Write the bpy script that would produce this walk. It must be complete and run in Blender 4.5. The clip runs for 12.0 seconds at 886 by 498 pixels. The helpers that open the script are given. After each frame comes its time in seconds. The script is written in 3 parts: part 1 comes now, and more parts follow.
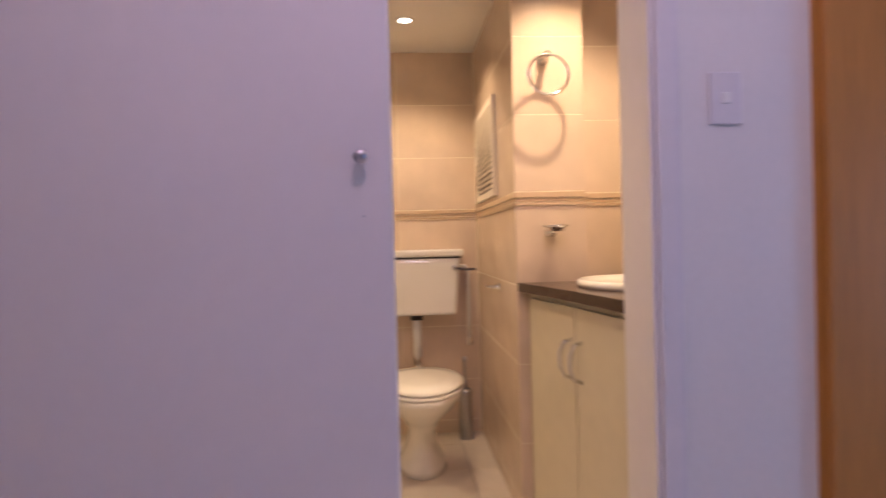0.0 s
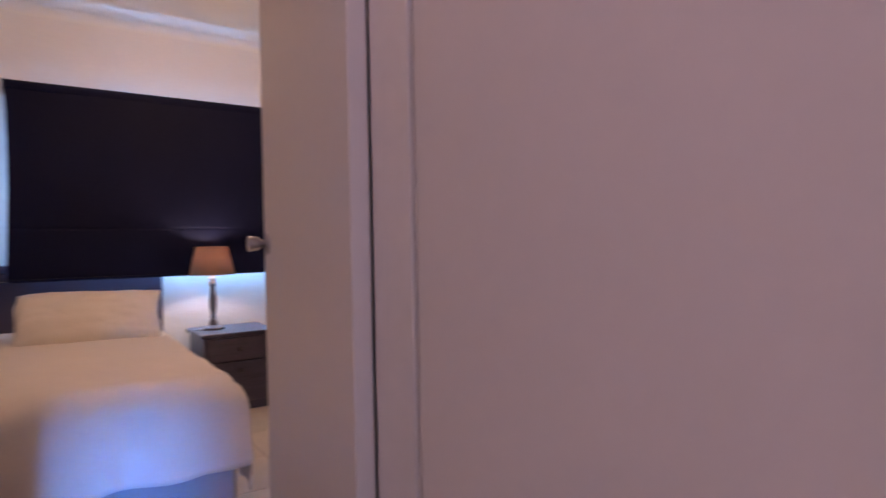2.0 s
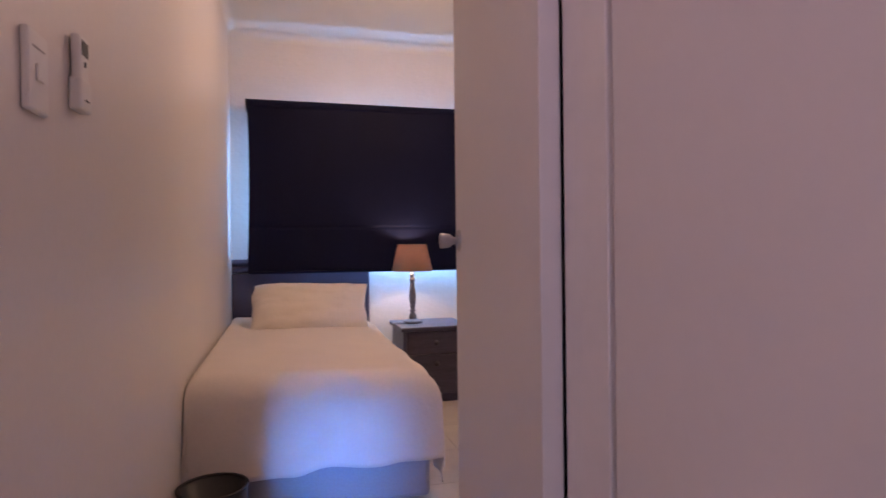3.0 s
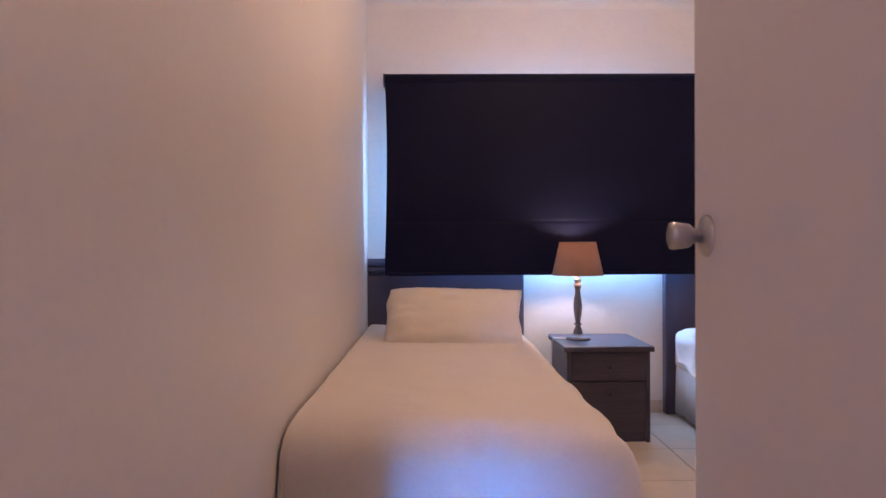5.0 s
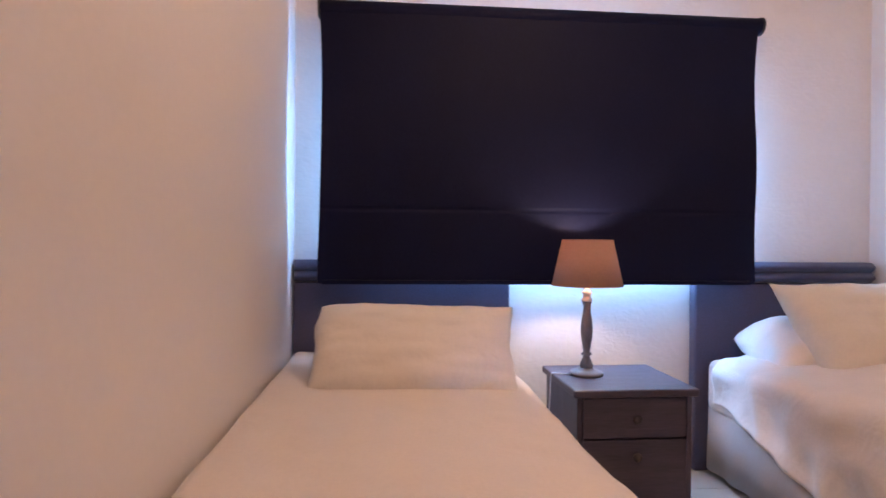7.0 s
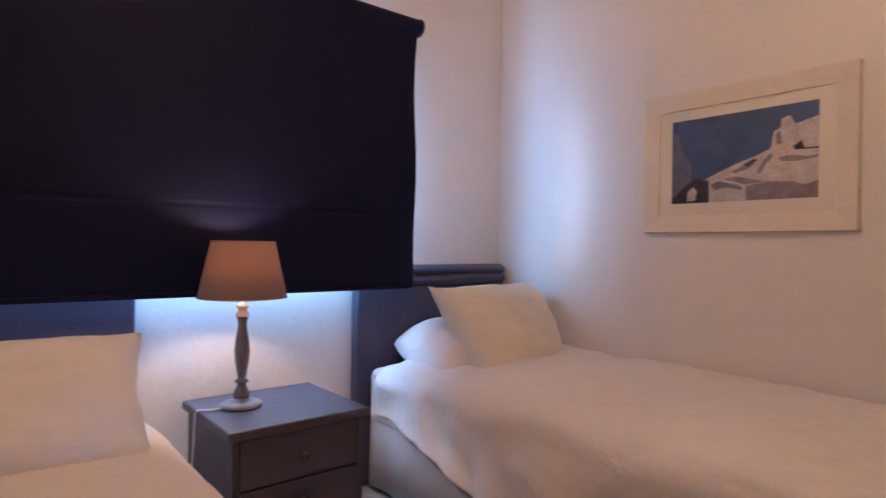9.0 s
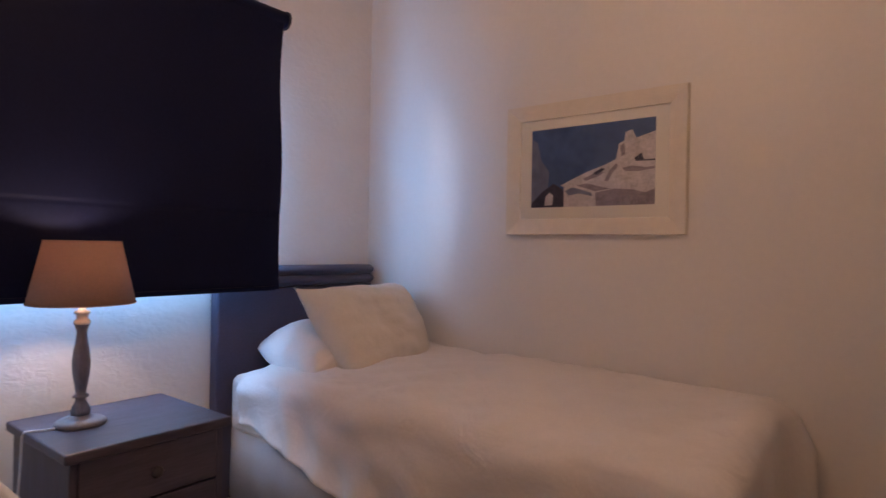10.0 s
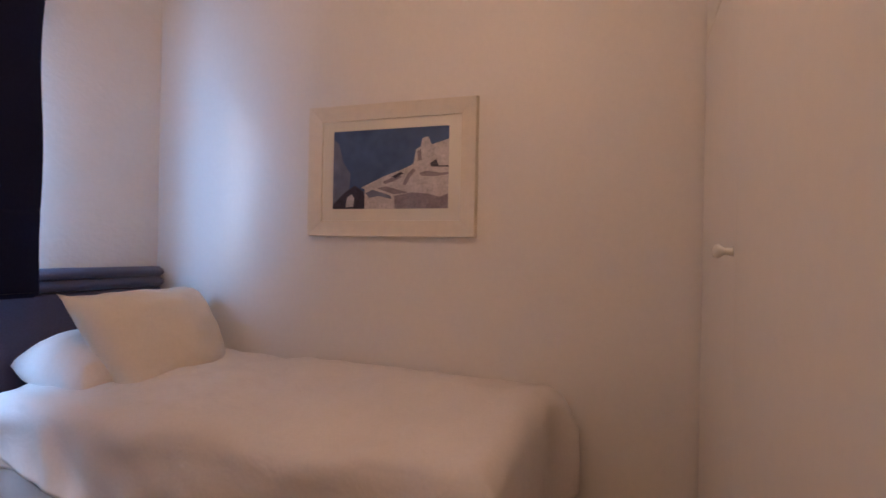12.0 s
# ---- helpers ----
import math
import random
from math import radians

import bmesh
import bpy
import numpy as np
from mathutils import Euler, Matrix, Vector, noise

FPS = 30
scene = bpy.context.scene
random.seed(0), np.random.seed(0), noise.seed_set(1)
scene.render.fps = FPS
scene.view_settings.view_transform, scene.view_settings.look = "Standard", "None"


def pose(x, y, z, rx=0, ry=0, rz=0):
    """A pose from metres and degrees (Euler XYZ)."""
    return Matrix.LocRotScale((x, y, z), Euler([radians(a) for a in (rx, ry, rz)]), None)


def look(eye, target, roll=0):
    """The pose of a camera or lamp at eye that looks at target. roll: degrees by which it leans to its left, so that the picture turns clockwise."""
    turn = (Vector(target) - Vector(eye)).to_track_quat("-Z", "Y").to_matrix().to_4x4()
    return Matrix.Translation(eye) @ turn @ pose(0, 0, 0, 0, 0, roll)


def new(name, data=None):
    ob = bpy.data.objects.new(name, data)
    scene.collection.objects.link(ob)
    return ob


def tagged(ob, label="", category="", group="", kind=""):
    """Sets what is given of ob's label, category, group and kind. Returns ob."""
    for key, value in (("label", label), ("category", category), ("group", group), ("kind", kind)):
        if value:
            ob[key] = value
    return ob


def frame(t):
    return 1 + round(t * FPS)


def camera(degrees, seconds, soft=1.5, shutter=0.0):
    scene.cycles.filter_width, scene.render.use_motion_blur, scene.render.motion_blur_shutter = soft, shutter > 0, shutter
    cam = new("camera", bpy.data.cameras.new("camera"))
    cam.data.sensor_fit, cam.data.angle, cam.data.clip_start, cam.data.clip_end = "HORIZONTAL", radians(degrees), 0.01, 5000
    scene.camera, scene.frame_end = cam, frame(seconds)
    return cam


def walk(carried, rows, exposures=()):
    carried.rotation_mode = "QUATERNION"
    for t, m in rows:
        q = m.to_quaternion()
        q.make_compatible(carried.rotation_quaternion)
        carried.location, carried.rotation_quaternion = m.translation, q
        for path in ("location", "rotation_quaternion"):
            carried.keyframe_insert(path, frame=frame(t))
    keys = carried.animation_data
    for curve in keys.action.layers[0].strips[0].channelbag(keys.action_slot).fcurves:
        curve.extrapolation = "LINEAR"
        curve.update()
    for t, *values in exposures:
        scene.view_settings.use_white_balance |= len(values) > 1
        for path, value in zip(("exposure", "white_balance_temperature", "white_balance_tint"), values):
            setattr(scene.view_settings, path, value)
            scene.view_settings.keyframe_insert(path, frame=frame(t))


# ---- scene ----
cam = camera(74.1, 12.0, soft=1.5, shutter=0.4)
walk(cam, [
    (0.0, pose(-0.348, -0.488, 1.032, 89.41, 1.48, -94.37)),
    (0.3, pose(-0.267, -0.490, 1.026, 89.66, 1.67, -85.08)),
    (0.5, pose(-0.202, -0.482, 1.021, 89.69, 1.32, -80.02)),
    (0.7, pose(-0.135, -0.473, 1.021, 89.72, 1.15, -76.24)),
    (1.0, pose(-0.011, -0.462, 1.027, 89.67, 1.04, -69.01)),
    (1.2, pose(0.073, -0.470, 1.045, 89.47, 0.99, -62.57)),
    (1.5, pose(0.202, -0.446, 1.050, 89.43, 1.09, -52.67)),
    (2.0, pose(0.320, -0.392, 1.041, 89.49, 1.14, -33.92)),
    (2.5, pose(0.341, -0.362, 1.038, 89.66, 0.85, -22.30)),
    (3.0, pose(0.360, -0.328, 1.036, 89.74, 0.67, -15.08)),
    (3.5, pose(0.370, -0.229, 1.031, 89.74, 0.69, -7.28)),
    (3.6, pose(0.372, -0.199, 1.029, 89.72, 0.76, -5.91)),
    (5.5, pose(0.429, 0.663, 1.041, 89.61, 0.30, -0.54)),
    (6.0, pose(0.394, 0.955, 1.037, 89.52, 0.16, -0.98)),
    (6.5, pose(0.403, 1.177, 1.027, 89.54, -0.04, -1.48)),
    (8.5, pose(0.487, 1.730, 1.032, 89.90, -0.74, -30.62)),
    (9.0, pose(0.495, 1.763, 1.043, 89.83, -0.85, -39.39)),
    (9.5, pose(0.485, 1.767, 1.045, 89.86, -1.03, -46.47)),
    (10.0, pose(0.494, 1.761, 1.051, 89.91, -1.05, -52.12)),
    (10.5, pose(0.498, 1.744, 1.056, 89.97, -1.08, -57.07)),
    (11.0, pose(0.497, 1.727, 1.063, 89.91, -1.07, -61.76)),
    (11.5, pose(0.504, 1.712, 1.066, 89.98, -1.04, -66.03)),
    (12.0, pose(0.543, 1.672, 1.065, 90.10, -1.15, -69.02)),
], exposures=[
    (0.0, -0.36, 5650, 8), (0.5, -0.64, 5650, 8), (1.2, -0.66, 5750, 9), (1.6, -0.60, 6300, 11), (2.2, -0.66, 7150, 15), (2.8, -0.56, 7000, 14), (3.6, -0.78, 6750, 14), (5.2, -0.38, 6850, 13), (6.7, -0.22, 6900, 12), (8.3, -0.68, 7250, 13), (9.0, -0.69, 7300, 13), (9.5, -0.86, 7300, 13), (10.0, -1.12, 7250, 12), (12.0, -0.90, 7250, 11)])

# ---- world and lights ----
world = bpy.data.worlds.new("world")
scene.world = world
world.use_nodes = True
sky = world.node_tree.nodes.new("ShaderNodeTexSky")
sky.sky_type, sky.sun_disc = "NISHITA", False
sky.sun_elevation, sky.sun_rotation = radians(35), radians(40)
world.node_tree.links.new(sky.outputs["Color"], world.node_tree.nodes["Background"].inputs["Color"])
world.node_tree.nodes["Background"].inputs["Strength"].default_value = 0.08


def area(name, m, sx, sy, watts, colour, spread=180):
    l = bpy.data.lights.new(name, "AREA")
    l.shape, l.size, l.size_y, l.energy, l.color, l.spread = "RECTANGLE", sx, sy, watts, colour, radians(spread)
    ob = new(name, l)
    ob.matrix_world = m
    return ob


def spot(name, m, watts, colour, degrees=110, blend=0.7, radius=0.03):
    l = bpy.data.lights.new(name, "SPOT")
    l.energy, l.color, l.spot_size, l.spot_blend, l.shadow_soft_size = watts, colour, radians(degrees), blend, radius
    ob = new(name, l)
    ob.matrix_world = m
    return ob


def point(name, x, y, z, watts, colour, radius):
    l = bpy.data.lights.new(name, "POINT")
    l.energy, l.color, l.shadow_soft_size = watts, colour, radius
    ob = new(name, l)
    ob.location = (x, y, z)
    return ob


WARM = (1.0, 0.635, 0.47)
DAY = (0.20, 0.48, 1.0)
COOL = (1.0, 0.645, 0.77)
area("window_daylight", pose(1.175, 4.13, 1.345, -90, 0, 0), 1.44, 0.74, 190, DAY)
area("window_slant_daylight", look((1.69, 4.07, 1.36), (2.72, 3.504, 1.335)), 0.20, 0.86, 0.36, (0.60, 0.74, 1.0), 17)
area("hall_window_sky", pose(-0.88, -4.03, 0.95, 90, 0, 0), 0.50, 1.45, 20, (0.26, 0.52, 1.0))
area("hall_window_daylight", pose(-0.88, -4.02, 0.42, 88.2, 0, -13.6), 0.12, 0.50, 1.6, (0.07, 0.27, 1.0), 7)
point("bedroom_ceiling_bulb", 1.15, 2.50, 2.37, 31, WARM, 0.09)
point("hall_ceiling_bulb", -0.25, -0.65, 2.38, 26.5, COOL, 0.10)
point("table_lamp_bulb", 1.215, 3.677, 0.995, 10.0, (1.0, 0.80, 0.66), 0.02)
# the last two are unseen fill, added to brighten vanity and alcove
for bx, by, w in ((2.36, -0.545, 50), (1.49, -1.09, 50), (1.35, -0.45, 33), (1.30, -1.40, 22)):
    spot("bathroom_downlight_and_fill", pose(bx, by, 2.04), w, (1.0, 0.665, 0.37), 130, 0.8, 0.014)

# ---- materials ----


def mat(name, colour, rough=0.6, metal=0.0, grain=40.0, vary=0.08, bump=0.05, big=2.5, stretch=(1, 1, 1), spec=0.5, sheen=0.0, each=0.0, crease=0.0, crease_scale=9.0):
    m = bpy.data.materials.new(name)
    m.use_nodes = True
    n, l = m.node_tree.nodes, m.node_tree.links
    b = n["Principled BSDF"]
    b.inputs["Roughness"].default_value, b.inputs["Metallic"].default_value = rough, metal
    b.inputs["Specular IOR Level"].default_value, b.inputs["Sheen Weight"].default_value = spec, sheen
    tc, mp = n.new("ShaderNodeTexCoord"), n.new("ShaderNodeMapping")
    mp.inputs["Scale"].default_value = stretch
    l.new(tc.outputs["Object"], mp.inputs["Vector"])
    fine, coarse = n.new("ShaderNodeTexNoise"), n.new("ShaderNodeTexNoise")
    fine.inputs["Scale"].default_value, fine.inputs["Detail"].default_value = grain, 6
    coarse.inputs["Scale"].default_value, coarse.inputs["Detail"].default_value = big, 3
    l.new(mp.outputs["Vector"], fine.inputs["Vector"])
    l.new(mp.outputs["Vector"], coarse.inputs["Vector"])
    mix = n.new("ShaderNodeMath")
    mix.operation = "ADD"
    l.new(fine.outputs["Fac"], mix.inputs[0])
    l.new(coarse.outputs["Fac"], mix.inputs[1])
    last = mix
    if each:
        info, sc, ad = n.new("ShaderNodeObjectInfo"), n.new("ShaderNodeMath"), n.new("ShaderNodeMath")
        sc.operation, ad.operation = "MULTIPLY_ADD", "ADD"
        sc.inputs[1].default_value, sc.inputs[2].default_value = each, -each / 2
        l.new(info.outputs["Random"], sc.inputs[0])
        l.new(mix.outputs[0], ad.inputs[0])
        l.new(sc.outputs[0], ad.inputs[1])
        last = ad
    ramp = n.new("ShaderNodeMapRange")
    ramp.inputs["From Min"].default_value, ramp.inputs["From Max"].default_value = 0.6, 1.4
    ramp.inputs["To Min"].default_value, ramp.inputs["To Max"].default_value = 1 - vary, 1 + vary
    l.new(last.outputs[0], ramp.inputs["Value"])
    hue = n.new("ShaderNodeHueSaturation")
    hue.inputs["Color"].default_value = (*colour, 1)
    l.new(ramp.outputs["Result"], hue.inputs["Value"])
    l.new(hue.outputs["Color"], b.inputs["Base Color"])
    if bump:
        bp = n.new("ShaderNodeBump")
        bp.inputs["Strength"].default_value, bp.inputs["Distance"].default_value = bump, 0.01
        l.new(fine.outputs["Fac"], bp.inputs["Height"])
        l.new(bp.outputs["Normal"], b.inputs["Normal"])
        if crease:
            soft, b2 = n.new("ShaderNodeTexNoise"), n.new("ShaderNodeBump")
            soft.inputs["Scale"].default_value, soft.inputs["Detail"].default_value, soft.inputs["Distortion"].default_value = crease_scale, 2.5, 0.9
            b2.inputs["Strength"].default_value, b2.inputs["Distance"].default_value = crease, 0.03
            l.new(mp.outputs["Vector"], soft.inputs["Vector"])
            l.new(soft.outputs["Fac"], b2.inputs["Height"])
            l.new(b2.outputs["Normal"], bp.inputs["Normal"])
    return m


PLASTER = mat("white wall paint", (0.80, 0.77, 0.74), 0.42, grain=55, vary=0.025, bump=0.05, big=1.6)
ROUGH_PLASTER = mat("rough white plaster", (0.80, 0.78, 0.76), 0.55, grain=34, vary=0.03, bump=0.08, big=6, stretch=(1, 1, 1.5), crease=0.10, crease_scale=24)
CEILING = mat("ceiling paint", (0.82, 0.80, 0.76), 0.7, grain=80, vary=0.02, bump=0.05)
DOOR_PAINT = mat("satin door paint", (0.74, 0.70, 0.70), 0.52, grain=30, vary=0.015, bump=0.04, big=1.2)
FRAME_PAINT = mat("frame paint", (0.76, 0.73, 0.74), 0.3, grain=30, vary=0.03, bump=0.03)
CUPBOARD = mat("cream cupboard paint", (0.80, 0.76, 0.70), 0.38, grain=25, vary=0.025, bump=0.03, big=1.5)
FLOOR_TILE = mat("cream floor tile", (0.62, 0.55, 0.46), 0.28, grain=9, vary=0.10, bump=0.04, big=2.2, each=0.25)
GROUT = mat("grey grout", (0.33, 0.28, 0.23), 0.9, grain=120, vary=0.15, bump=0.1)
WALL_TILE = mat("beige wall tile", (0.65, 0.515, 0.39), 0.25, grain=7, vary=0.12, bump=0.04, big=2.0, each=0.2)
WALL_GROUT = mat("cream grout", (0.80, 0.72, 0.56), 0.85, grain=120, vary=0.1, bump=0.05)
DADO = mat("dado tile", (0.58, 0.43, 0.28), 0.3, grain=30, vary=0.15, bump=0.05)
BLACKOUT = mat("black blind fabric", (0.0070, 0.0085, 0.030), 0.55, grain=160, vary=0.25, bump=0.03, big=3, stretch=(1, 1, 0.5), spec=0.10)
BLIND_BOUNCE = mat("grey blind bounce backing", (0.30, 0.30, 0.30), 0.8, grain=100, vary=0.03, bump=0.02)
SUEDE = mat("slate blue suede", (0.060, 0.056, 0.104), 0.85, grain=120, vary=0.25, bump=0.10, big=5, sheen=0.2)
STAIN = mat("dark grey stained wood", (0.054, 0.045, 0.070), 0.38, grain=28, vary=0.40, bump=0.10, big=4, stretch=(0.7, 6, 6))
STAIN_V = mat("dark grey stained upright wood", (0.054, 0.045, 0.070), 0.40, grain=28, vary=0.40, bump=0.10, big=4, stretch=(6, 6, 0.7))
COVER = mat("cream coverlet cotton", (0.78, 0.72, 0.66), 0.85, grain=90, vary=0.04, bump=0.10, big=4, sheen=0.2, crease=0.10, crease_scale=6)
LINEN = mat("white bed linen", (0.80, 0.755, 0.73), 0.85, grain=90, vary=0.04, bump=0.12, big=4, sheen=0.2, crease=0.30, crease_scale=7)
PILLOW_CREAM = mat("cream pillowcase", (0.77, 0.72, 0.65), 0.85, grain=80, vary=0.04, bump=0.10, big=5, sheen=0.2, crease=0.22, crease_scale=8)
VALANCE = mat("pale grey valance cotton", (0.44, 0.405, 0.40), 0.9, grain=90, vary=0.06, bump=0.1, big=5)
BASE_CLOTH = mat("grey bed base fabric", (0.40, 0.38, 0.40), 0.9, grain=120, vary=0.08, bump=0.1)
LAMP_WOOD = mat("whitewashed turned wood", (0.14, 0.132, 0.150), 0.55, grain=40, vary=0.40, bump=0.15, big=9, stretch=(3, 3, 1))
LAMP_PALE = mat("pale rubbed wood", (0.62, 0.57, 0.52), 0.55, grain=40, vary=0.2, bump=0.1)
PLASTIC = mat("white plastic", (0.84, 0.83, 0.80), 0.32, grain=60, vary=0.02, bump=0.01)
CHROME = mat("chrome", (0.75, 0.74, 0.74), 0.16, 1.0, grain=60, vary=0.05, bump=0.02)
STEEL = mat("brushed steel", (0.48, 0.47, 0.50), 0.32, 1.0, grain=90, vary=0.12, bump=0.03)
BRONZE = mat("tarnished bronze", (0.17, 0.12, 0.10), 0.5, 0.6, grain=80, vary=0.25, bump=0.04)
IRON = mat("dark knob metal", (0.055, 0.047, 0.055), 0.42, 0.3, grain=60, vary=0.2, bump=0.04)
KNOB_WHITE = mat("glossy white knob enamel", (0.88, 0.86, 0.82), 0.15, grain=20, vary=0.02, bump=0.0)
PORCELAIN = mat("white glazed porcelain", (0.80, 0.77, 0.70), 0.10, grain=8, vary=0.03, bump=0.0)
GRANITE = mat("dark speckled counter stone", (0.055, 0.032, 0.024), 0.18, grain=220, vary=0.6, bump=0.02, big=12)
VANITY = mat("cream vanity laminate", (0.66, 0.59, 0.42), 0.38, grain=18, vary=0.05, bump=0.03, big=2)
ORANGE_WOOD = mat("varnished brown wood", (0.47, 0.215, 0.045), 0.35, grain=20, vary=0.15, bump=0.06, big=3, stretch=(5, 5, 0.5))
LIMED = mat("limed pale wood", (0.78, 0.71, 0.61), 0.55, grain=45, vary=0.05, bump=0.06, big=6, stretch=(5, 5, 5))
MAT_BOARD = mat("ivory mount board", (0.91, 0.88, 0.82), 0.85, grain=150, vary=0.01, bump=0.01)
DARK = mat("black plastic", (0.02, 0.02, 0.022), 0.4, grain=60, vary=0.2, bump=0.03)
VENT_WHITE = mat("white vent enamel", (0.74, 0.66, 0.55), 0.45, grain=60, vary=0.05, bump=0.02)
CABLE = mat("white cable rubber", (0.62, 0.62, 0.64), 0.5, grain=60, vary=0.04, bump=0.0)


def glow(name, colour, strength):
    m = bpy.data.materials.new(name)
    m.use_nodes = True
    b = m.node_tree.nodes["Principled BSDF"]
    b.inputs["Base Color"].default_value = (*colour, 1)
    b.inputs["Emission Color"].default_value = (*colour, 1)
    b.inputs["Emission Strength"].default_value = strength
    return m


def shade_cloth(name, colour):
    m = mat(name, colour, 0.9, grain=120, vary=0.08, bump=0.15, big=6)
    n, l = m.node_tree.nodes, m.node_tree.links
    t, mx = n.new("ShaderNodeBsdfTranslucent"), n.new("ShaderNodeMixShader")
    t.inputs["Color"].default_value = (0.60, 0.23, 0.10, 1)
    mx.inputs["Fac"].default_value = 0.085
    l.new(n["Principled BSDF"].outputs[0], mx.inputs[1])
    l.new(t.outputs[0], mx.inputs[2])
    l.new(mx.outputs[0], n["Material Output"].inputs["Surface"])
    return m


SHADE = shade_cloth("tan linen lampshade", (0.43, 0.265, 0.20))
LED = glow("lit lamp diffuser", (1.0, 0.86, 0.66), 14)
WARM_GLASS = glow("lit opal glass", (1.0, 0.80, 0.6), 3)
COOL_GLASS = glow("lit cool opal glass", (0.8, 0.82, 1.0), 3)
PICTURE_GLASS = bpy.data.materials.new("picture glass")
PICTURE_GLASS.use_nodes = True
_n, _l = PICTURE_GLASS.node_tree.nodes, PICTURE_GLASS.node_tree.links
_t, _g, _f, _m = _n.new("ShaderNodeBsdfTransparent"), _n.new("ShaderNodeBsdfGlossy"), _n.new("ShaderNodeFresnel"), _n.new("ShaderNodeMixShader")
_g.inputs["Roughness"].default_value = 0.03
_f.inputs["IOR"].default_value = 1.3
_l.new(_f.outputs[0], _m.inputs["Fac"])
_l.new(_t.outputs[0], _m.inputs[1])
_l.new(_g.outputs[0], _m.inputs[2])
_l.new(_m.outputs[0], _n["Material Output"].inputs["Surface"])
LAMP_BASE = mat("rubbed grey wood", (0.15, 0.138, 0.15), 0.5, grain=40, vary=0.3, bump=0.1, big=8)
GLASS = bpy.data.materials.new("clear glass")
GLASS.use_nodes = True
GLASS.node_tree.nodes["Principled BSDF"].inputs["Transmission Weight"].default_value = 1.0
GLASS.node_tree.nodes["Principled BSDF"].inputs["Roughness"].default_value = 0.02
GLASS.node_tree.nodes["Principled BSDF"].inputs["IOR"].default_value = 1.45

# ---- mesh helpers ----


def mesh_object(name, bm, material, smooth=False):
    bmesh.ops.recalc_face_normals(bm, faces=bm.faces)
    me = bpy.data.meshes.new(name)
    for f in bm.faces:
        f.smooth = smooth
    bm.to_mesh(me)
    bm.free()
    me.materials.append(material)
    return new(name, me)


def part(name, bm, material, parent, label="", smooth=False):
    ob = mesh_object(name, bm, material, smooth)
    ob.parent = parent
    if label:
        ob["label"] = label
    return ob


def thing(name, x, y, z, label, category, group="", turn=0):
    ob = new(name)
    ob.matrix_world = pose(x, y, z, 0, 0, turn)
    ob.empty_display_size = 0.1
    return tagged(ob, label, category, group)


def add_box(bm, x0, y0, z0, x1, y1, z1, bevel=0.0, segs=2):
    made = bmesh.ops.create_cube(bm, size=1.0)["verts"]
    for v in made:
        v.co = Vector(((x0 + x1) / 2 + v.co.x * (x1 - x0), (y0 + y1) / 2 + v.co.y * (y1 - y0), (z0 + z1) / 2 + v.co.z * (z1 - z0)))
    if bevel:
        edges = list({e for v in made for e in v.link_edges})
        bmesh.ops.bevel(bm, geom=edges, offset=bevel, segments=segs, affect="EDGES", profile=0.5)
    return bm


def box(x0, y0, z0, x1, y1, z1, bevel=0.0, segs=2):
    return add_box(bmesh.new(), x0, y0, z0, x1, y1, z1, bevel, segs)


def lathe(profile, steps=32, axis="z", cx=0.0, cy=0.0, cz=0.0, sx=1.0, sy=1.0):
    """A turned body from (radius, height) pairs."""
    bm = bmesh.new()
    rings = []
    for r, h in profile:
        ring = []
        for i in range(steps):
            a = 2 * math.pi * i / steps
            p = (r * math.cos(a) * sx, r * math.sin(a) * sy, h)
            if axis == "x":
                p = (p[2], p[0], p[1])
            if axis == "y":
                p = (p[0], p[2], p[1])
            ring.append(bm.verts.new((cx + p[0], cy + p[1], cz + p[2])))
        rings.append(ring)
    for a, b in zip(rings, rings[1:]):
        for i in range(steps):
            j = (i + 1) % steps
            bm.faces.new((a[i], a[j], b[j], b[i]))
    bm.faces.new(rings[0])
    bm.faces.new(rings[-1])
    return bm


def tube(points, radius, steps=10):
    """A round bar along a line of points."""
    bm = bmesh.new()
    pts = [Vector(p) for p in points]
    rings = []
    for i, p in enumerate(pts):
        d = (pts[min(i + 1, len(pts) - 1)] - pts[max(i - 1, 0)]).normalized()
        up = Vector((0, 0, 1)) if abs(d.z) < 0.9 else Vector((1, 0, 0))
        a = d.cross(up).normalized()
        b = d.cross(a).normalized()
        rings.append([bm.verts.new(p + (a * math.cos(2 * math.pi * k / steps) + b * math.sin(2 * math.pi * k / steps)) * radius) for k in range(steps)])
    for a, b in zip(rings, rings[1:]):
        for i in range(steps):
            j = (i + 1) % steps
            bm.faces.new((a[i], a[j], b[j], b[i]))
    bm.faces.new(rings[0])
    bm.faces.new(rings[-1])
    return bm


def grid_mesh(fn, nu, nv):
    """A sheet from a function of (0..1, 0..1)."""
    bm = bmesh.new()
    rows = [[bm.verts.new(fn(i / nu, j / nv)) for i in range(nu + 1)] for j in range(nv + 1)]
    for a, b in zip(rows, rows[1:]):
        for i in range(nu):
            bm.faces.new((a[i], a[i + 1], b[i + 1], b[i]))
    return bm


def wob(x, y, z, scale, amount):
    return noise.noise(Vector((x * scale, y * scale, z * scale))) * amount


def structure(name, bm, material, label="", category=""):
    return tagged(mesh_object(name, bm, material), label, category, kind="structure")


def opening_wall(lo, hi, along, a0, a1, top, holes):
    """A wall as one mesh: 'lo..hi' is its thickness; holes are (from, to, sill, head) along its length."""
    bm = bmesh.new()

    def put(p, q, z0, z1):
        if q - p < 1e-4 or z1 - z0 < 1e-4:
            return
